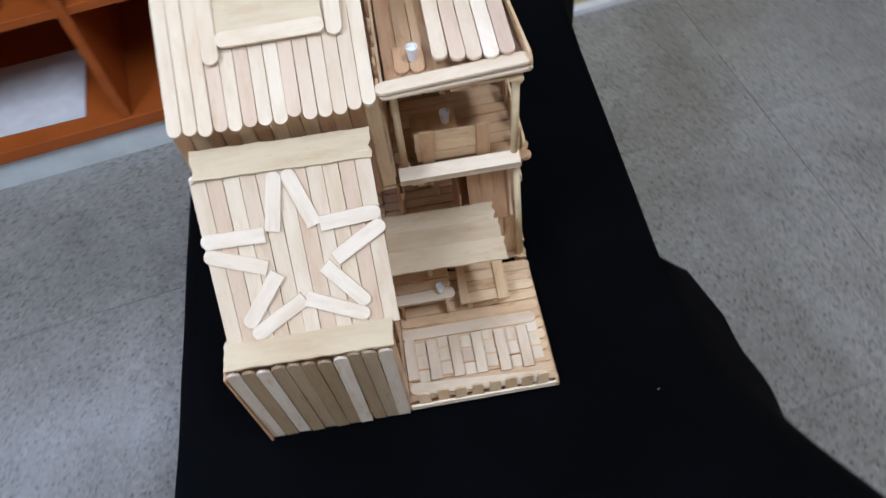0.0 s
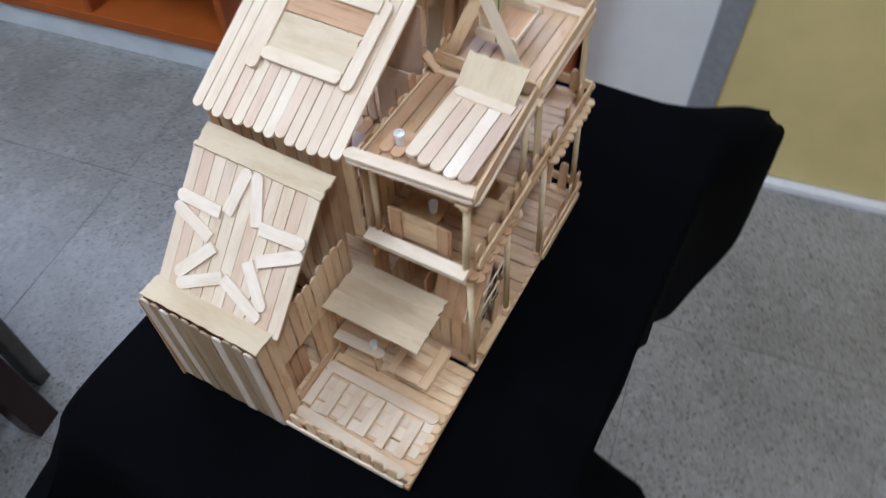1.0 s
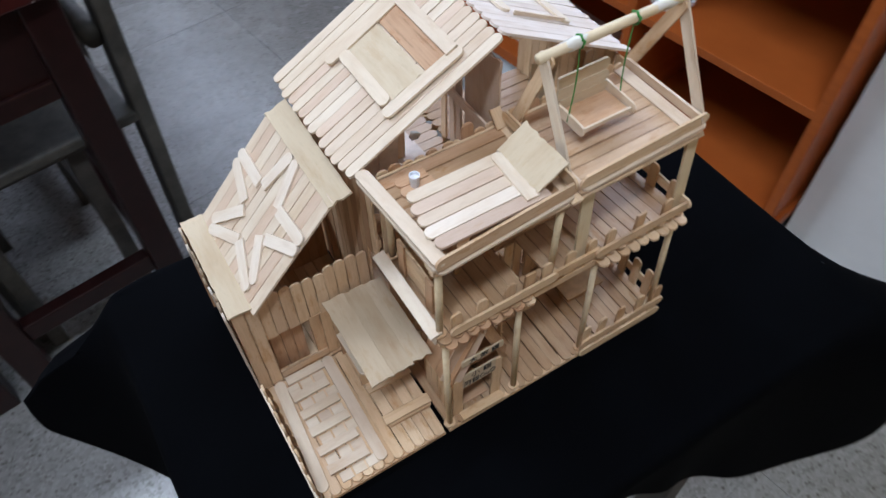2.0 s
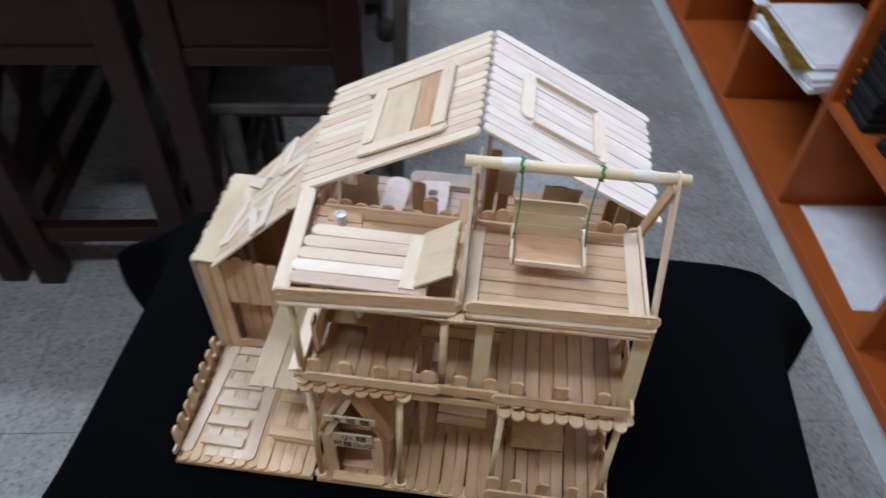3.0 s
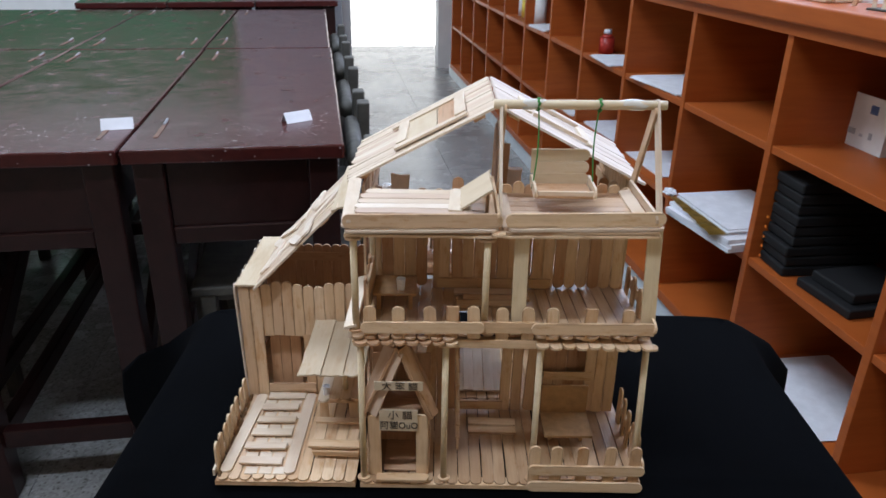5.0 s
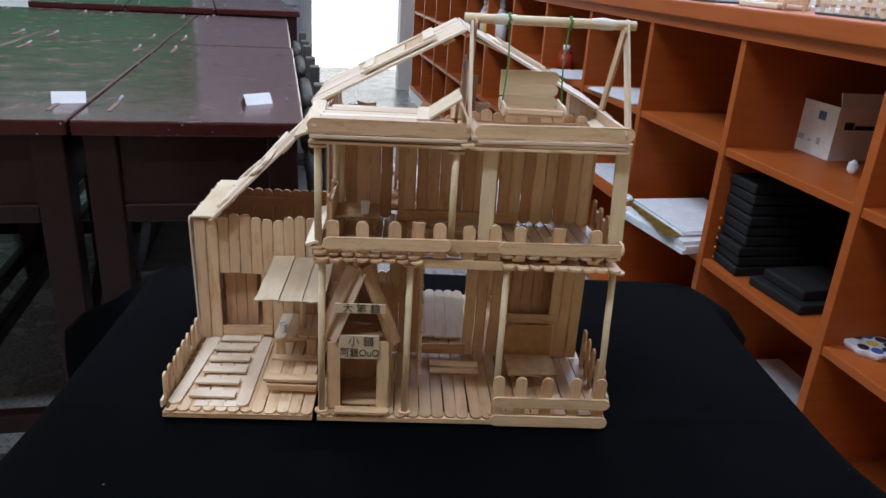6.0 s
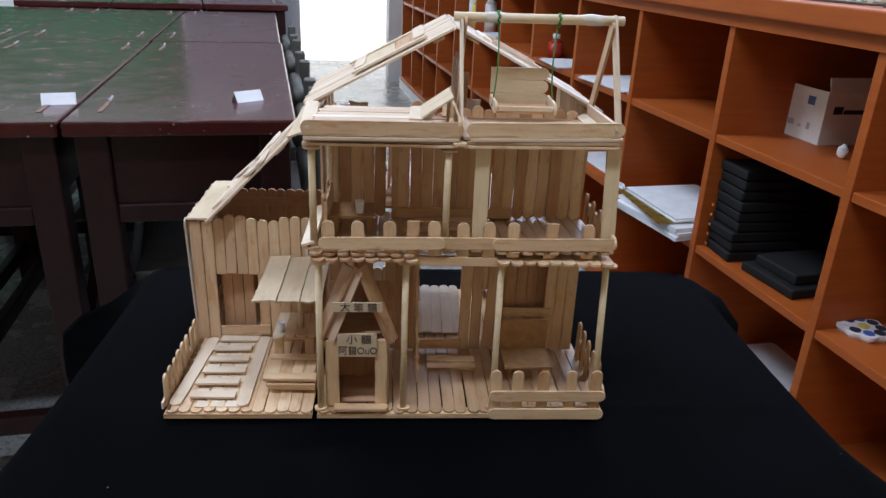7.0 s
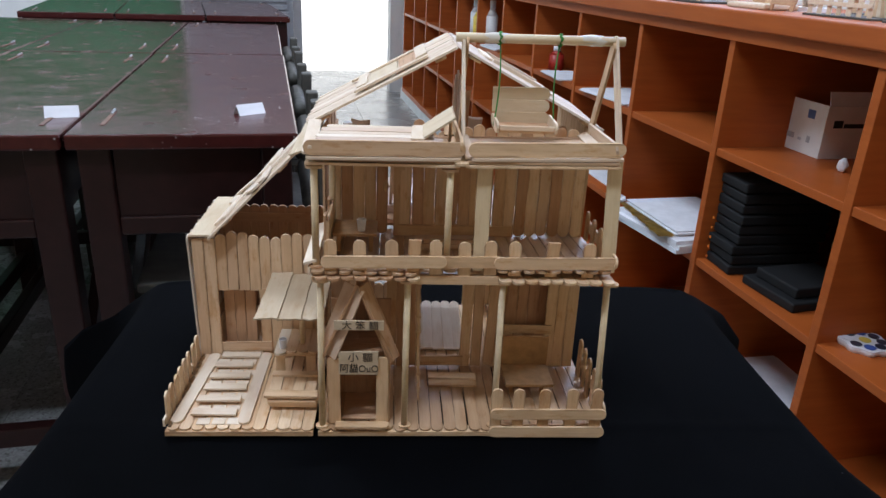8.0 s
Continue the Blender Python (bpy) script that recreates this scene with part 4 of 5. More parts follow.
stick(house, (217, 10, 138), (214, 15.2, 226), F, 10.5, 1.9, "sr", DOWEL, "flat_post")

# upper floor
HOLE = (74, 98, 21, 52)
upper = frame_of("upper_floor", house, [((-2, 11, 131.8), (218, 11, 131.8), U, 9.6, 1.9), ((-2, 80, 129.4), (218, 80, 129.4), U, 9.6, 2), ((2, 160, 133), (214, 160, 133), U, 9.6, 4), ((2, 214, 133), (214, 214, 133), U, 9.6, 4)])
for x in spread(-2, 219, 23):
    low = not 74 < x < 134
    z0 = 143.0 if x > 134 else 139.6
    if HOLE[0] < x < HOLE[1]:
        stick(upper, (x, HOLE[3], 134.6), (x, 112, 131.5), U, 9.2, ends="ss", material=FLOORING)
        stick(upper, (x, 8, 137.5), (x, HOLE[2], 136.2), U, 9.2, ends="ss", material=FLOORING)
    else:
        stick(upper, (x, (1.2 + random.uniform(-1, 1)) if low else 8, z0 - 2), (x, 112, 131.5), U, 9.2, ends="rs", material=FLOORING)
    if low:
        stick(upper, (x + 2, (-1.5 if x < 74 else -3.5) + random.uniform(-0.8, 0.8), 134.2), (x + 2, 44, 132.6), U, 9.4, ends="rs", material=TAN if x < 70 else WOOD)
for y in spread(113, 220, 11):
    stick(upper, (2, y, 136), (106, y, 136), U, 9.4, ends="rr", material=TAN if y < 160 else BLUSH)
    stick(upper, (108, y, 136), (215, y, 136), U, 9.4, ends="rr", material=FLOORING)
stick(upper, (70, 6.5, 132), (135, 6.5, 132), F, 7, 1.9, "ss", WOOD, "lintel")
for y, x0, x1 in ((79, 74, 135), (69, 82, 136), (58.5, 76, 132)):
    stick(upper, (x0, y, 137.2), (x1, y, 137.4), U, 9, 1.8, "ss", BLUSH if y > 70 else WOOD, "hatch_board", 2)
upfence = frame_of("balcony_fence", house, [((92, 4.6, 146.8), (134, 4.6, 147.2), F, 9, 1.8)], WOOD)
stick(upfence, (5, 3.2, 146), (96, 3.0, 147.2), F, 9.4, material=WOOD, name="rail")
stick(upfence, (130, 2.8, 147.4), (222, 2.6, 148.2), F, 9.4, material=WOOD, name="rail")
for x in (12, 33, 56, 72, 88, 109, 128, 146, 173, 201):
    stick(upfence, (x, 6.4, 136), (x + random.uniform(-1, 1), 6.4, 162.5), F, 9.2, 1.8, "ss" if x in (72, 173) else "sr", WOOD, "picket", 2)
for y in (18, 40, 62, 80):
    stick(upfence, (218, y, 137), (218, y, 162), SX, 8.8, 1.8, "sr", WOOD, "picket", 2)
stick(upfence, (220, 0, 149), (220, 88, 149), SX, 9, material=WOOD, name="rail")
stick(upfence, (-3, 8, 143.5), (-3, 92, 143), (-0.3, 0, 1), 10, 2, "ss", PALE, "sill")
stick(upfence, (-4, 8, 136.5), (-4, 92, 136), SX, 6, 1.9, "ss", PALE, "sill_edge")

# terrace
terrace = frame_of("terrace_floor", house, [((-5, 12, 217), (102, 12, 217.5), U, 9.6, 2), ((106, 12, 217.5), (216, 13, 219), U, 9.6, 2), ((0, 84, 217), (214, 88, 219), U, 9.6, 2), ((103, 5, 219.5), (103, 92, 219.5), U, 9.6, 2), ((211, 8, 218.8), (211, 92, 218.8), U, 9.6, 1), ((2, 8, 217), (2, 92, 217), U, 9.6, 2)])
for i, y in enumerate(spread(8, 90, 8)):
    stick(terrace, (-1, y, 219.5), (98, y, 220), U, 9.9, ends="rs", material=TAN if i == 7 else FLOORING, shake=1.6)
    stick(terrace, (108, y, 220), (215, y, 221.5), U, 9.9, ends="ss", material=TAN if i == 7 else DECKING, shake=1.6)
stick(terrace, (-5.5, 2.8, 229.4), (105.5, 10.4, 228.8), F, 10.4, 2, material=WOOD, name="front_beam")
stick(terrace, (107.5, 10.4, 229), (219, 12.4, 231.2), F, 10.4, 2, material=WOOD, name="front_beam")
stick(terrace, (-4, 4.2, 222.2), (103, 11.4, 222), U, 8, 1.9, material=PALE, name="beam_edge")
stick(terrace, (110, 11.4, 222.4), (219, 13.4, 224.4), U, 8, 1.9, material=PALE, name="beam_edge")
stick(terrace, (-0.5, 2, 229.4), (-6.5, 97, 228.4), U, 10, 2, material=PALE, name="side_beam")
stick(terrace, (-2, 3, 225.2), (-7.5, 95, 224.2), U, 8, 1.9, material=PALE, name="side_beam")
stick(terrace, (212.5, 10, 231), (212.5, 90, 230), (1, 0, 0.25), 9.8, 2, material=PALE, name="side_beam")
stick(terrace, (208, 12, 224), (208, 90, 223.8), (-0.2, 0, 1), 9, 2, "ss", PALE, "side_beam")
stick(terrace, (102.5, 8, 232), (102.5, 90, 231), (1, 0, 0), 9.8, 2, material=WOOD, name="middle_beam")
stick(terrace, (110, 12, 222.4), (110, 84, 222.4), U, 8, 2, "ss", PALE, "middle_beam")

# inner walls
wall = frame_of("inner_wall", house, [((4, 92.5, 215), (214, 92.5, 215), F, 9, 1.8), ((60, 90.8, 139.5), (156, 90.8, 139.5), F, 9, 1.8), ((4, 92.5, 110), (76, 92.5, 110), F, 9, 1.8), ((124, 92.5, 118), (216, 92.5, 118), F, 9, 1.8)])
for i, x in enumerate(spread(4, 216, 22)):
    lift = 1 if 154 < x < 216 else (1 if 40 < x < 55 else 0)
    tall = 232 if 68 < x < 77 else (227 if x > 106 else 221.5) + 1.6 * math.sin(i * 1.7)
    if 55 < x < 61:
        x += 4
    stick(wall, (x, 94.5, 133.4 + lift), (x, 94.5, tall), F, 9.2, 1.8, "rr" if lift else "sr", TAN if i % 3 == 1 else WOOD, shake=2.2)
for x, z0, z1 in ((9, 7, 130), (18.5, 7, 130), (28, 7, 60), (37.5, 7, 60), (47, 7, 60), (56.5, 7, 130), (66, 7, 130), (75.5, 7, 130), (124, 7, 130), (133.5, 7, 130), (152, 7, 130), (161, 7, 44), (170.5, 7, 44), (180, 7, 44), (189.5, 7, 44), (199, 7, 130), (208.5, 7, 130), (218, 7, 130)):
    stick(wall, (x, 94.5, z0), (x, 94.5, z1), F, 9.2, 1.8, "ss", TAN if int(x) % 3 == 0 else WOOD, shake=2)
for z in (114, 123.5):
    stick(wall, (78, 96.6, z), (124, 96.6, z), F, 9.2, 1.8, "ss", TAN, "lintel")
stick(wall, (80, 93, 13), (122, 93, 13), F, 9.4, 1.8, "ss", WOOD, "door_board")
stick(wall, (144, 90, 10), (149, 91, 118), F, 9.6, 1.9, "rr", WOOD, "leaning_plank")
# right-hand boards are added, standing in for the shaded room behind
for x in (156, 165.5, 175, 184.5, 194, 203.5):
    stick(wall, (x, 106, 7), (x, 106, 129), F, 9.3, 1.8, "sr", TAN, "shutter_board")
stick(wall, (157, 92.4, 46), (200, 92.4, 46), F, 8, 1.8, "ss", WOOD, "window_sill")
stick(wall, (100, 86, 221.5), (100, 97, 232), (0, 0, 1), 9, 1.8, "ss", WOOD, "brace")
AMBER = plain("amber_glue_mark", (0.50, 0.33, 0.18), 0.4, vary=0.15, scale=200)
blob("glue_mark", wall, (161, 93.6, 176), (2.6, 0.5, 6.5), AMBER, 4)
blob("glue_mark", wall, (50, 93.6, 176), (2.4, 0.5, 6), AMBER, 6)
blob("wall_patch", wall, (153, 91, 90), (4.5, 1, 16), plain("amber_glue", (0.55, 0.34, 0.08), 0.3), 9)
red = part("red_mark", box(0.150, 0.0927, 0.2185, 0.162, 0.0934, 0.2205), plain("red_ink", (0.45, 0.05, 0.02), 0.7), wall, "small red mark")

# outer walls of the back half
side = frame_of("left_wall", house, [((1.5, 95, 200), (1.5, 220, 200), SX, 9, 1.8), ((1.5, 95, 148), (1.5, 220, 148), SX, 9, 1.8)])
for y in spread(95, 222, 13):
    stick(side, (-0.5, y, 128 if y < 118 else 7), (-0.5, y, 222), SX, 9.6, 1.8, "ss", TAN if int(y) % 4 == 1 else WOOD)
side = frame_of("right_wall", house, [((214, 95, 200), (214, 220, 200), SX, 9, 1.8), ((215.2, 95, 128), (215.2, 220, 128), SX, 6, 1.8)])
for y in spread(95, 222, 13):
    stick(side, (217, y, 7 if y < 122 or y > 208 else 132), (217, y, 226), SX, 9.6, 1.8, "ss", WOOD)
rear = frame_of("rear_wall", house, [((2, 219, 108), (214, 219, 108), F, 9, 1.8), ((2, 219, 124), (214, 219, 124), F, 9, 1.8)])
for x in spread(1, 217, 23):
    if not 72 < x < 130 and not 38 < x < 66:
        stick(rear, (x, 221, 7), (x, 221, 128), F, 9.2, 1.8, "sr", WOOD)
    elif x < 66:
        stick(rear, (x, 221, 7), (x, 221, 24 + x / 6), F, 9.2, 1.8, "sr", PALE)
# palest sticks here: the light from outside is put into their tone
for x in spread(78, 125, 5):
    stick(rear, (x, 120, 9), (x, 186, 27), (0, -0.26, 0.97), 9.2, 1.8, "sr", BRIGHT, "ramp_plank", 2)
stick(rear, (78, 180, 15.5), (125, 180, 15.5), F, 17, 1.8, "ss", WOOD, "ramp_rest")

# roof
def roof_slope(name, x0, z0, x1, z1, y0, y1, n, material):
    up = Vector((z0 - z1, 0, x1 - x0))
    up = up if up.z > 0 else -up
    fr = frame_of(name, house, [((x0 + (x1 - x0) * k - up.x * 0.02, y0 + 3, z0 + (z1 - z0) * k - 2.2), (x0 + (x1 - x0) * k - up.x * 0.02, y1 - 3, z0 + (z1 - z0) * k - 2.2), up, 9.6, 1.9) for k in (0.12, 0.88)], WOOD)
    for i, y in enumerate(spread(y0, y1, n)):
        j = random.uniform(-0.012, 0.012)
        stick(fr, (x0 + (x1 - x0) * j, y, z0 + (z1 - z0) * j), (x1, y, z1), up, (y1 - y0) / n * 0.95, 2.0, "rr", material(i))
    return fr


west = roof_slope("left_roof", -15, 224, 104.5, 288, 96, 218.5, 14, lambda i: BLUSH if i in (5, 8, 10) else PALE)
east = roof_slope("right_roof", 227.5, 226, 105.5, 288, 100, 220, 13, lambda i: EASTERN)


def on_roof(x, y, lift, right=False):
    k = (x + 15) / 119.5 if not right else (227.5 - x) / 122
    return (x + (-0.47 if not right else 0.45) * lift, y, (224 if not right else 226) + (64 if not right else 62) * k + 0.88 * lift)


UPL, UPR = (-64, 0, 119.5), (62, 0, 122)
stick(west, on_roof(46, 118, 2.2), on_roof(46, 184, 2.2), UPL, 30, 1.5, "jj", WIDE, "skylight_board")
stick(west, on_roof(68, 118, 2), on_roof(68, 184, 2), UPL, 18, 1.5, "ss", TAN, "skylight_board")
stick(west, on_roof(25, 114, 3.6), on_roof(84, 112, 3.6), UPL, 9.6, 2, "rr", PALE, "skylight_frame")
stick(west, on_roof(19, 187, 3.6), on_roof(81, 187, 3.6), UPL, 9.6, 2, "rr", PALE, "skylight_frame")
stick(west, on_roof(31, 119, 4.2), on_roof(31, 183, 4.2), UPL, 9.6, 2, "rr", PALE, "skylight_frame")
stick(west, on_roof(79, 114, 5.0), on_roof(79, 184, 5.0), UPL, 9.6, 2, "ss", PALE, "skylight_frame")
stick(east, on_roof(132, 133, 2.4, True), on_roof(132, 184, 2.4, True), UPR, 9.6, 2, "rr", PALE, "skylight_frame")
stick(east, on_roof(184, 128, 2.4, True), on_roof(184, 182, 2.4, True), UPR, 9.6, 2, "rr", PALE, "skylight_frame")
stick(east, on_roof(136, 131, 3.2, True), on_roof(182, 131, 3.2, True), (0, 1, 0.2), 3, 1.6, "ss", PALE, "skylight_edge")
stick(east, on_roof(136, 182, 3.2, True), on_roof(182, 182, 3.2, True), (0, 1, 0.2), 3, 1.6, "ss", PALE, "skylight_edge")
blob("glue_drop", west, (-10, 101, 223), (3, 3, 1.2), GLUE, 2)
blob("glue_drop", west, (68, 122, 267.5), (6, 2, 1), GLUE, 5)

# attic fittings behind the terrace
# attic boards are lightened to stand for light reaching under the roof
attic = frame_of("attic_partition", house, [((104, 100, 200), (104, 190, 200), SX, 9, 1.8)], BLUSH)
stick(attic, (110, 126, 137), (110, 127, 262), SX, 46, 1.6, "jj", BLUSH, "wide_board")
for y, z in ((157, 262), (166, 258), (177, 250)):
    stick(attic, (109, y, 137), (110, y + 2, z), SX, 7.5, 1.8, "sr", BLUSH if y < 170 else WOOD, "board", 3)
stick(attic, (26, 128, 137), (28.5, 120, 226), (0, -1, -0.1), 16, 1.5, "jj", PINKLIT, "wide_board")
stick(attic, (12, 132, 137), (15, 122, 214), (0, -1, -0.1), 15, 1.5, "jj", PINKLIT, "wide_board")
stick(attic, (34, 124, 149), (36, 213, 144), (0.1, 0, 1), 20, 2.2, "sr", PINKLIT, "wide_board")
stick(attic, (67, 128, 150), (67, 219, 142), (0, 0, 1), 24, 2.2, "jj", PINKLIT, "wide_board")
stick(attic, (44, 217, 143), (104, 217, 143), (0, -0.5, 1), 12, 3, "rr", PINKLIT, "wide_board")
blob("glue_stain", attic, (66, 196, 145.5), (4.5, 4, 1.2), GLUEDIRT, 3)
stick(attic, (58, 166, 137), (58.5, 165, 184), F, 10.5, 1.8, "sr", WOOD, "board", 1)
blob("glue_drop", attic, (70, 160, 171), (4.5, 4, 3.5), GLUE, 2)
stick(attic, (112, 131, 150), (116, 130, 250), (0, -1, 0), 7, 1.8, "ss", TAN, "board")
stick(attic, (123.5, 141, 203), (124.5, 139, 227), (0, -1, 0), 15, 6, "jj", PINKLIT, "wide_board")
stick(attic, (123.5, 143, 137), (123.5, 143, 204), (0, -1, 0), 8, 1.8, "ss", TAN, "board")
stick(attic, (160, 128, 150), (164, 122, 231), (0, -1, 0), 26, 1.6, "jj", WIDE, "wide_board")
for x, z in ((198, 224), (207, 221)):
    stick(attic, (x, 128, 137), (x + 1, 122, z), F, 8, 1.8, "sr", TAN if x < 200 else BRIGHT, "board", 3)

# lean-to room
lean = frame_of("lean_to_left_wall", house, [((-115, 116, 100), (-115, 216, 100), SX, 9, 1.8), ((-115, 116, 14), (-115, 216, 14), SX, 9, 1.8)])
for i, y in enumerate(spread(113.5, 219, 11)):
    stick(lean, (-117.3, y, 1), (-119.4, y, 121.4), SX, 9.15, 1.8, "sr", ASH if i in (0, 3, 8, 10) else GREY, shake=2)
stick(lean, (-116, 220, 1), (-116, 220, 116), (0, 1, 0), 9, 1.8, "ss", TAN, "corner_board")
front = frame_of("lean_to_front_wall", house, [((-112, 117.4, 74), (-6, 117.4, 74), F, 9, 1.8), ((-112, 117.4, 100), (-6, 117.4, 100), F, 9, 1.8)])
stick(front, (-111.5, 114.4, 1), (-111.5, 114.4, 119), F, 9.6, 1.9, "ss", WOOD, "corner_board")
stick(front, (-101.5, 114.2, 6), (-101.5, 114.2, 119), F, 9.6, 1.9, "ss", WOOD, "corner_board")
for i, x in enumerate(spread(-97, -3, 10)):
    stick(front, (x, 115.4, 70), (x, 115.4, 123 + 2.5 * math.sin(i * 1.1)), F, 9.1, 1.8, "sr", WOOD, shake=2)
for x in (-56.5, -47, -37.5, -28, -18.5, -9):
    stick(front, (x, 115.6, 7), (x, 115.6, 72), F, 9.2, 1.8, "ss", WOOD, shake=2)
stick(front, (-96, 113.4, 14), (-52, 113.4, 15), F, 9, 1.8, "ss", WOOD, "window_sill")
for x in (-90, -80.5, -71):
    stick(front, (x, 124, 7), (x, 124, 74), F, 9.2, 1.8, "ss", TAN, "shutter_board")
back = frame_of("lean_to_back_wall", house, [((-114, 215, 104), (-6, 215, 104), F, 9, 1.8)], TAN)
for i, x in enumerate(spread(-113, -3, 12)):
    stick(back, (x, 217, 1), (x, 217, 117), F, 9.2, 1.8, "sr", TAN)

lroof = frame_of("lean_to_roof", house, [((-85, 110, 134.6), (-85, 212, 134.6), (-78, 0, 77), 9.6, 1.9), ((-36, 110, 184.2), (-36, 212, 184.2), (-78, 0, 77), 9.6, 1.9)])
UL = Vector((-78, 0, 77)).normalized()
for i, y in enumerate(spread(106, 216, 11)):
    stick(lroof, (-101, y, 121), (-24, y, 199), UL, 9.6, 1.9, "ss", BLUSH if i in (1, 4, 9) else PALE)


def on_lean(u, y, lift):
    return (-101 + 0.7025 * u + UL.x * lift, y, 121 + 0.7116 * u + UL.z * lift)


for (u0, y0), (u1, y1), lift in (((70, 173), (106, 165), 2), ((70, 147), (106, 158), 2), ((70, 144), (72, 106), 3), ((47, 139), (65, 105), 2.6), ((44, 146), (15, 123), 2), ((25, 161), (8, 124), 2.6), ((25, 162), (6, 198), 2), ((44, 175), (13, 200), 2.6), ((48, 181), (62, 217), 2), ((69, 178), (70, 217), 2.4)):
    stick(lroof, on_lean(u0, y0, lift), on_lean(u1, y1, lift), UL, 9.4, 1.9, "sr", BRIGHT, "star_stick")
stick(lroof, (-107.6, 111, 122.6), (-107, 219, 122.8), (-0.05, 0, 1), 21, 1.8, "jj", WIDE, "eave_board")
stick(lroof, (-19.5, 104, 200), (-19, 214, 203), (-0.35, 0, 1), 20, 1.8, "jj", WIDE, "ridge_board")
blob("glue_drop", lroof, (-26, 213.6, 199.4), (3.0, 1.8, 1.6), GLUE, 8)

# awning over the garden table
awning = frame_of("awning", house, [((-40, 40, 85.5), (-4, 40, 83.5), U, 8, 1.8), ((-40, 96, 86.5), (-4, 96, 85), U, 8, 1.8)])
for i, x in enumerate((-40, -22.5, -6)):
    stick(awning, (x, 24 + i, 88.6 - i), (x + 1, 111, 89.5 - i), (-0.05, 0, 1), 18.8, 1.5, "jj", VENEER, "awning_board")
dowel(awning, (-20, 82, 36), (-20, 82, 86), 2.4, name="awning_post")


# ---- things in and on the house ----
def thing(name, label, category, at):
    return empty(name, Matrix.Translation(Vector(at) * MM), label=label, category=category)


def cup(at, label, h=9.6, r=3.7):
    e = thing("cup", label, "cup", at)
    bm = bmesh.new()
    n = 20
    prof = [(0.0, 0.0), (r * 0.76, 0.0), (r, h), (r * 0.9, h), (r * 0.84, h * 0.72), (0.0, 0.9)]
    rings = []
    for rr, z in prof[1:-1]:
        rings.append([bm.verts.new((rr * math.cos(2 * math.pi * i / n) * MM, rr * math.sin(2 * math.pi * i / n) * MM, z * MM)) for i in range(n)])
    for a, b in zip(rings, rings[1:]):
        for i in range(n):
            bm.faces.new((a[i], a[(i + 1) % n], b[(i + 1) % n], b[i]))
    bm.faces.new(rings[0][::-1])
    bm.faces.new(rings[-1])
    bmesh.ops.recalc_face_normals(bm, faces=bm.faces)
    part("cup_body", bm, PLASTIC, e, "", False)
    return e


def bed():
    e = thing("bed", "sun bed of birch sticks with a raised headboard on the terrace", "bed", (50, 40, 221))
    for i, (y, x0) in enumerate(((15, 2), (25, 1), (35, 2), (45, 3), (55, 6))):
        stick(e, (x0, y, 232.2), (84, y, 232.6), U, 9.4, 1.9, "rs", (BLUSH, BRIGHT, PALE, BLUSH, PALE)[i], "slat")
    for x in (20, 60):
        stick(e, (x, 12, 226.1), (x, 58, 226.1), U, 9, 10.2, "ss", WOOD, "bearer")
    stick(e, (72, 13, 234.4), (74, 58, 234.4), U, 9.4, 1.9, "sr", PALE, "head_bar")
    stick(e, (76, 37, 234), (99, 37, 250), (-0.55, 0, 0.83), 46, 1.5, "jj", WIDE, "headboard")
    stick(e, (96, 40, 221.2), (97, 40, 246), (1, 0, 0), 9, 1.8, "ss", WOOD, "prop")
    return e


bed()
sidetable = thing("side_table", "low two-stick tray beside the sun bed", "table", (22, 74, 221))
stick(sidetable, (9, 69, 222.2), (34, 69, 222.2), U, 9, 1.9, "rs", TAN, "board")
stick(sidetable, (10, 78.5, 222.2), (33, 78.5, 222.2), U, 9, 1.9, "rs", TAN, "board")
cup((20.5, 71, 223.3), "tiny white plastic cup on the terrace tray")


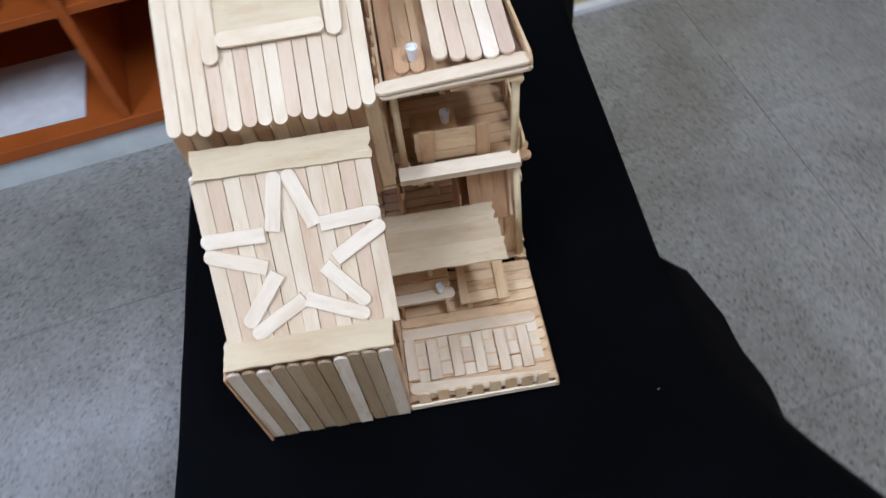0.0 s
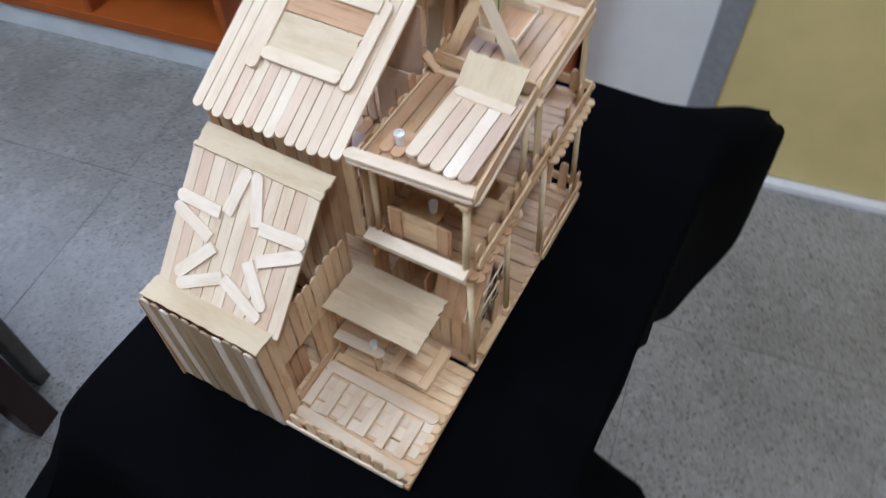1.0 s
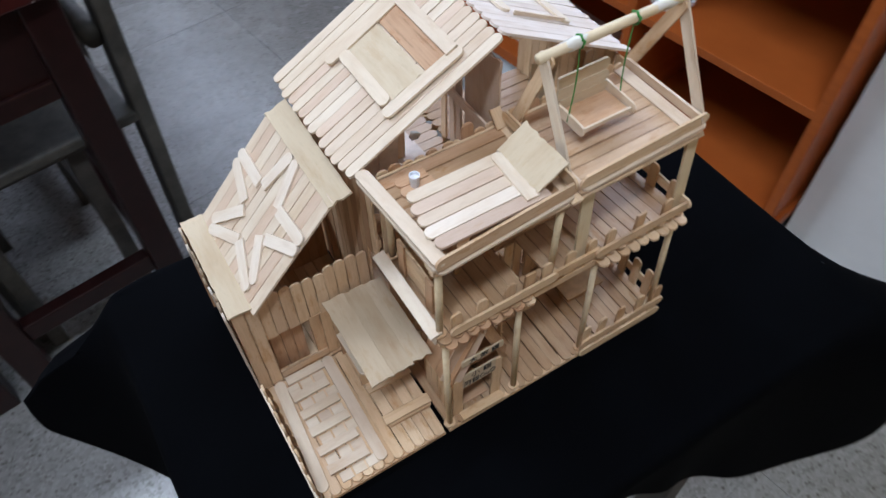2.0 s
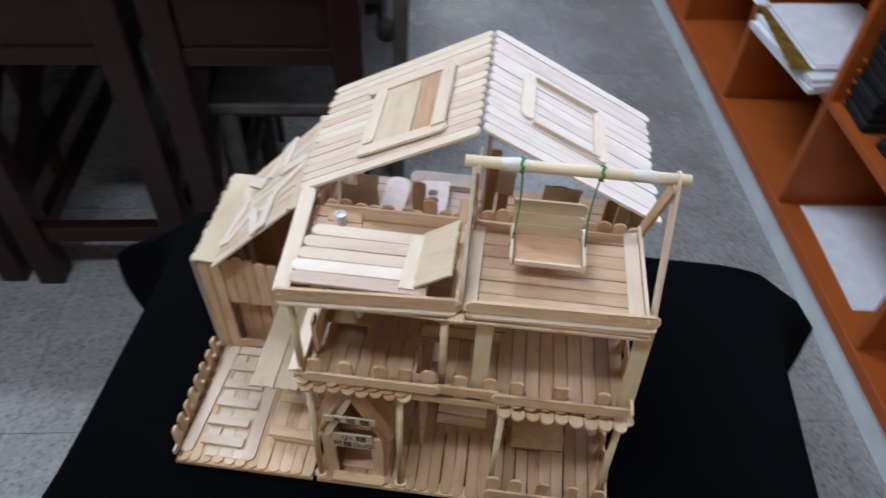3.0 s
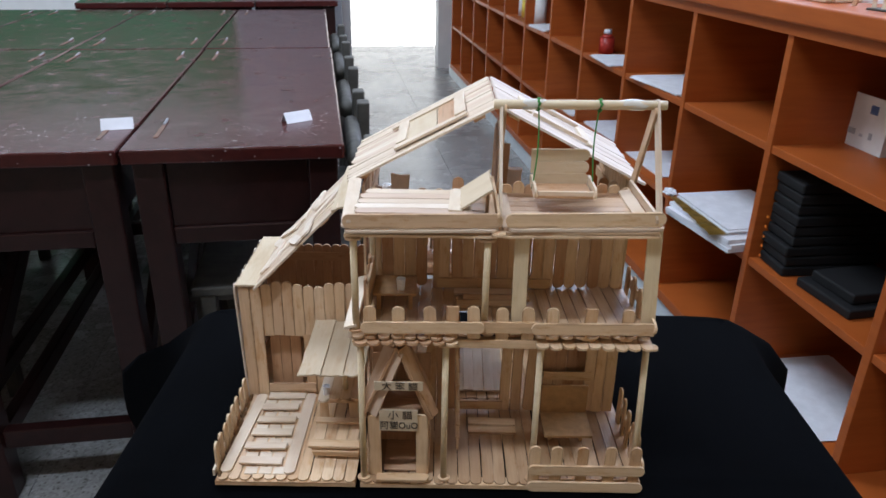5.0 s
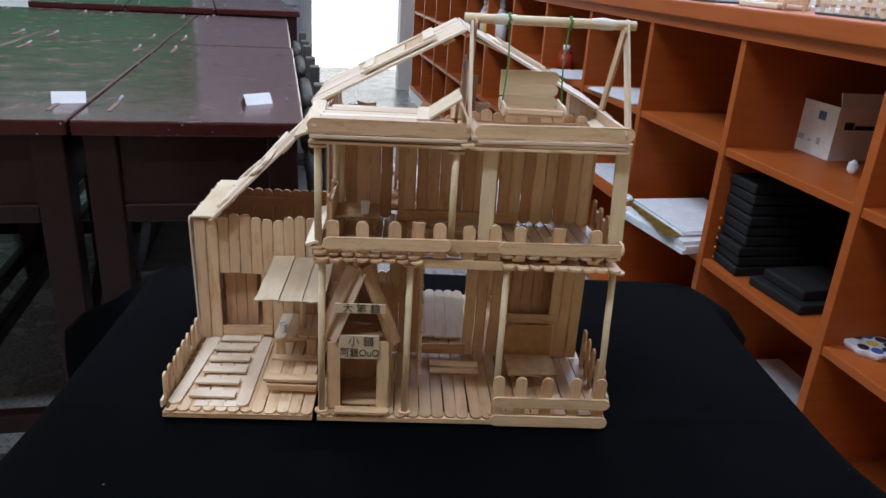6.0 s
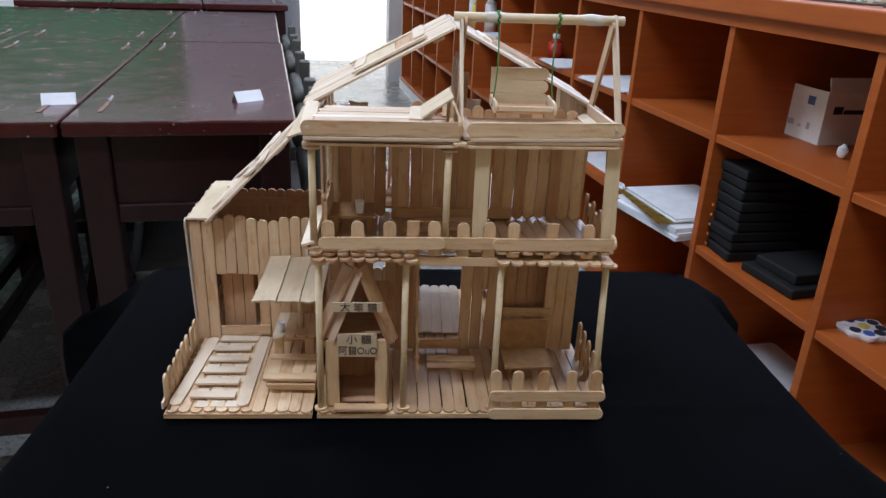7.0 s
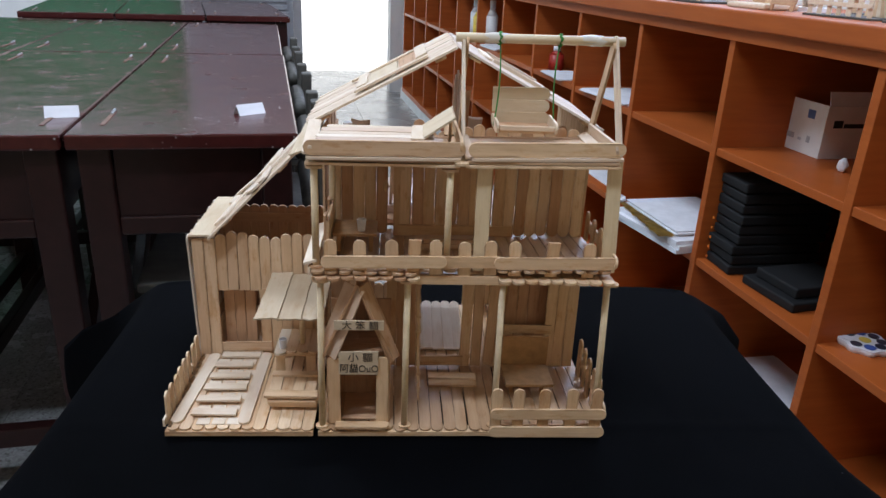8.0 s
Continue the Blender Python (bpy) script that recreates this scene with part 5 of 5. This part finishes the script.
def swing():
    e = thing("swing", "stick swing bench hung from a dowel bar by green threads", "swing", (158, 55, 222))
    dowel(e, (99, 56, 299.6), (222, 57, 300.6), 3.4, name="bar")
    for x, n in ((104.5, 4), (216, -4)):
        stick(e, (x, 14 if x > 200 else 17, 223.5), (x, 60, 301.5 if x < 200 else 304), (1, 0, 0), 9.2, 1.9, "rr", PALE, "leg")
        stick(e, (x + n * 0.6, 90 if x > 200 else 84, 223), (x + n * 0.6, 53, 300), (1, 0, 0), 9.2, 1.9, "rr", WOOD, "leg")
    blob("glue_drop", e, (126, 56.3, 300), (16, 3.9, 3.9), GLUE, 3)
    blob("glue_drop", e, (198, 56.8, 300.6), (14, 3.9, 3.9), GLUE, 7)
    bench = placed("seat", box(0.132, 0.042, 0.2345, 0.174, 0.066, 0.2362), WOOD, e)
    for k in range(3):
        stick(bench, (130, 67.5 + 0.6 * k, 240.5 + 9.3 * k), (173.5, 67.5 + 0.6 * k, 241 + 9.3 * k), (0, -1, 0.06), 9.2, 1.8, "sr" if k else "rr", WIDE, "back_board")
    stick(bench, (133, 54, 237.2), (172, 54, 237.2), U, 24, 1.4, "ss", TAN, "seat_board")
    for x in (131, 174.5):
        stick(bench, (x, 38, 238.5), (x, 72, 240), (1, 0, 0), 8.5, 1.8, "rr", PALE, "arm")
    stick(bench, (133, 41, 238.5), (173, 41, 238.5), F, 3.5, 1.6, "ss", PALE, "front_lip")
    for x, xe in ((129.8, 128.5), (175.5, 172.5)):
        pts = []
        for k in range(9):
            f = k / 8
            pts.append(((xe + 2 + (x - xe - 2) * f + 2.2 * math.sin(f * 3.1) * (1 if x < 150 else -1)) * MM, (56 - 1 * f) * MM, (302.5 - 65.5 * f) * MM))
        placed("thread", rod_bm(pts, 0.55 * MM, 6), GREEN, e, "green thread", True)
        loop = [((xe + 2 + 0.8 * math.sin(5 * a)) * MM, (56.4 + 4.1 * math.cos(a)) * MM, (300 + 4.1 * math.sin(a)) * MM) for a in [2 * math.pi * i / 16 for i in range(17)]]
        placed("knot", rod_bm(loop, 0.9 * MM, 6), GREEN, e, "green thread knot", True)
    placed("thread", rod_bm([(0.131, 0.054, 0.2355), (0.15, 0.053, 0.2336), (0.175, 0.054, 0.2355)], 0.6 * MM, 6), GREEN, e, "green thread", True)
    return e


swing()


def written(text, at, size, parent, width=1.0):
    data = bpy.data.curves.new("writing", "FONT")
    data.body, data.size, data.align_x, data.align_y, data.extrude, data.offset = text, size * MM, "CENTER", "CENTER", 0.00015, -0.00002
    data.materials.append(INK)
    ob = new("writing", data)
    ob.parent = parent
    ob.matrix_basis = parent.matrix_world.inverted() @ Matrix.Translation(Vector(at) * MM) @ Matrix.Rotation(radians(90), 4, "X") @ Matrix.Diagonal((width, 1, 1, 1))
    return ob


def dog_house():
    e = thing("pet_house", "little stick pet house with a gabled roof and two handwritten signs", "pet house", (32, 28, 6))
    for x in (13.5, 50.5):
        stick(e, (x, 6, 7), (x, 6, 66), F, 9.4, 1.9, "ss", WOOD, "jamb")
    for x in (8.5, 55.5):
        for k in range(4):
            stick(e, (x, 12 + 10 * k, 7), (x, 12 + 10 * k, 64), (1, 0, 0), 9.8, 1.8, "ss", WOOD, "side_plank")
    for k in range(5):
        stick(e, (13 + 9.6 * k, 50, 7), (13 + 9.6 * k, 50, 95), F, 9.5, 1.8, "ss", TAN, "back_plank")
    stick(e, (18, 7.5, 55), (47, 7.5, 55), F, 8, 1.8, "ss", TAN, "lintel")
    stick(e, (14, 1.5, 8), (56, 1, 8), U, 8.5, 2.2, "sr", WOOD, "doorstep")
    stick(e, (10, 30, 68), (54, 30, 68), U, 38, 1.6, "ss", TAN, "loft_board")
    for side in (-1, 1):
        a, b = (31, 0, 127), (31 + side * 27, 0, 64)
        up = (side * 63, 0, 27)
        for k in range(4):
            y = 9 + 9.8 * k
            stick(e, (a[0], y, a[2]), (b[0], y, b[2]), up, 9.7, 1.9, "ss", TAN, "roof_plank")
    stick(e, (29, 8, 125), (8, 8, 68), (-0.45, -0.88, 0.1), 17, 1.7, "ss", BLUSH, "bargeboard")
    stick(e, (35, 8, 127), (59, 9, 63), (0.62, -0.78, 0.24), 11, 1.7, "ss", TAN, "bargeboard")
    stick(e, (19, 29, 7.2), (46, 29, 7.2), U, 38, 1, "ss", TAN, "floor_board")
    s1 = part("sign", box(-0.0150, -0.0243, 0.0465, 0.0150, -0.0231, 0.0662), WIDE, e, "pale stick sign with black handwriting")
    s2 = part("sign", box(-0.0180, -0.0265, 0.0860, 0.0190, -0.0252, 0.0935), WIDE, e, "pale stick sign with black handwriting")
    written("小 貓", (33.5, 3.5, 67.0), 8.6, e)
    written("阿貓OuO", (32.5, 3.5, 57.4), 8.4, e, 0.86)
    written("大 笨 貓", (33.5, 1.3, 95.6), 7.8, e)
    return e


dog_house()


def garden_bench():
    e = thing("garden_bench", "low bench of stacked birch sticks on the garden deck", "bench", (-22, 42, 6))
    for x in spread(-42, -4, 4):
        stick(e, (x, 24, 17.5), (x, 60, 17.5), U, 9.3, 1.8, "ss", WOOD, "seat_plank")
    stick(e, (-43.5, 27, 19.6), (-2, 26, 19.8), U, 9, 2, "ss", WOOD, "cross_bar")
    stick(e, (-43, 58, 19.6), (-3, 57, 19.8), U, 7, 2, "ss", WOOD, "cross_bar")
    for k, z in enumerate((15.2, 13.0, 10.8)):
        stick(e, (-42 + k, 26.5, z), (-3, 25.5, z), U, 8 - k, 1.9, "ss", WOOD, "edge_bar")
    for x in (-38, -8):
        for y in (32, 54):
            part("leg", box((x + 22 - 2) * MM, (y - 42 - 2) * MM, 0.0002, (x + 22 + 2) * MM, (y - 42 + 2) * MM, 0.0104), WOOD, e)
    return e


garden_bench()


def garden_table():
    e = thing("garden_table", "narrow stick table under the awning", "table", (-24, 90, 6))
    for x in (-38, -28.6, -19.2, -9.8):
        stick(e, (x, 65 + (3 if x > -30 else 0), 33.6), (x, 113, 32), (0.03, 0, 1), 9.4, 1.9, "rs", PALE if x < -30 else WOOD, "top_plank")
    stick(e, (-40, 72, 31.5), (-8, 72, 31.5), U, 8, 1.8, "ss", WOOD, "batten")
    for x in (-38, -12):
        stick(e, (x, 72, 6.2), (x, 72, 30.6), F, 8, 1.8, "ss", WOOD, "leg")
        stick(e, (x, 108, 6.2), (x, 108, 30.6), F, 8, 1.8, "ss", TAN, "leg")
    return e


garden_table()
cup((-36, 76, 34.3), "tiny clear-white plastic cup on the garden table", 8.5, 3.4)


def ladder():
    e = thing("ladder", "narrow stick ladder up to the floor opening", "ladder", (80, 50, 6))
    for y in (40, 62):
        stick(e, (80, y, 6.5), (77, y + 6, 137), (1, 0, 0), 4, 1.8, "ss", WOOD, "rail")
    for k in range(9):
        z = 18 + 13 * k
        stick(e, (80 - 0.02 * z, 38 + 0.045 * z, z), (80 - 0.02 * z, 66 + 0.045 * z, z), (0.2, 0, 1), 4, 1.8, "ss", WOOD, "rung")
    return e


ladder()
step = thing("step", "low step of two sticks before the inner doorway", "step", (111, 70, 6))
stick(step, (90, 74, 8.4), (132, 73, 8.4), U, 9.4, 1.9, "ss", WOOD, "board")
stick(step, (90, 64, 7.4), (132, 63.4, 7.4), U, 9.4, 1.9, "ss", WOOD, "board")


def porch_seat():
    e = thing("porch_seat", "brown card seat with an upright back on the porch", "chair", (174, 58, 6))
    part("seat", box(-0.0205, -0.0185, 0.013, 0.0205, 0.0145, 0.0155, 0.0004), CARD, e)
    part("backrest", box(-0.0205, 0.0145, 0.011, 0.0205, 0.017, 0.043, 0.0004), CARD, e)
    for x in (-0.015, 0.012):
        for y in (-0.006, 0.01):
            part("leg", box(x, y, 0.0001, x + 0.003, y + 0.003, 0.0128), CARD, e)
    return e


porch_seat()


def upstairs():
    e = thing("upstairs_table", "small brown card table on the upper floor", "table", (27, 62, 140))
    part("tabletop", box(-0.017, -0.016, 0.0095, 0.017, 0.017, 0.0115, 0.0003), CARD, e)
    for x in (-0.014, 0.011):
        for y in (-0.013, 0.01):
            part("leg", box(x, y, -0.0042, x + 0.003, y + 0.003, 0.0093), CARD, e)
    cup((32, 54, 151.6), "tiny white plastic cup on the upstairs table", 9.5, 3.7)
    p = thing("side_screen", "low screen of birch sticks along the open side upstairs", "screen", (7, 52, 140))
    for k in range(3):
        stick(p, (8, 27, 146 + 9.2 * k), (8, 78, 146 + 9.2 * k), SX, 9, 1.8, "ss", WOOD, "board")
    for y in (32, 70):
        stick(p, (6, y, 138.4), (6, y, 172), SX, 9, 1.8, "ss", TAN, "upright")


upstairs()

# ---- floor slabs ----
slab = None
for i in range(-9, 1):
    for j in range(-5, 15):
        bm = box(0.0006, 0.0006, -0.02, 0.5994, 0.5994, 0.0) if slab is None else None
        if slab is None:
            floor = structure("floor", box(LEFT, NEAR, -0.0039, RIGHT, FAR + 2.2, -0.0032), JOINT, "pale grey terrazzo floor with dark chips", "floor")
            me = bpy.data.meshes.new("tile")
            bm.to_mesh(me)
            bm.free()
            me.materials.append(TERRAZZO)
            slab = me
        ob = new("tile", slab)
        ob.parent = floor
        ob.matrix_basis = Matrix.Translation((i * 0.6 + 0.22, j * 0.6 + 0.1, 0))
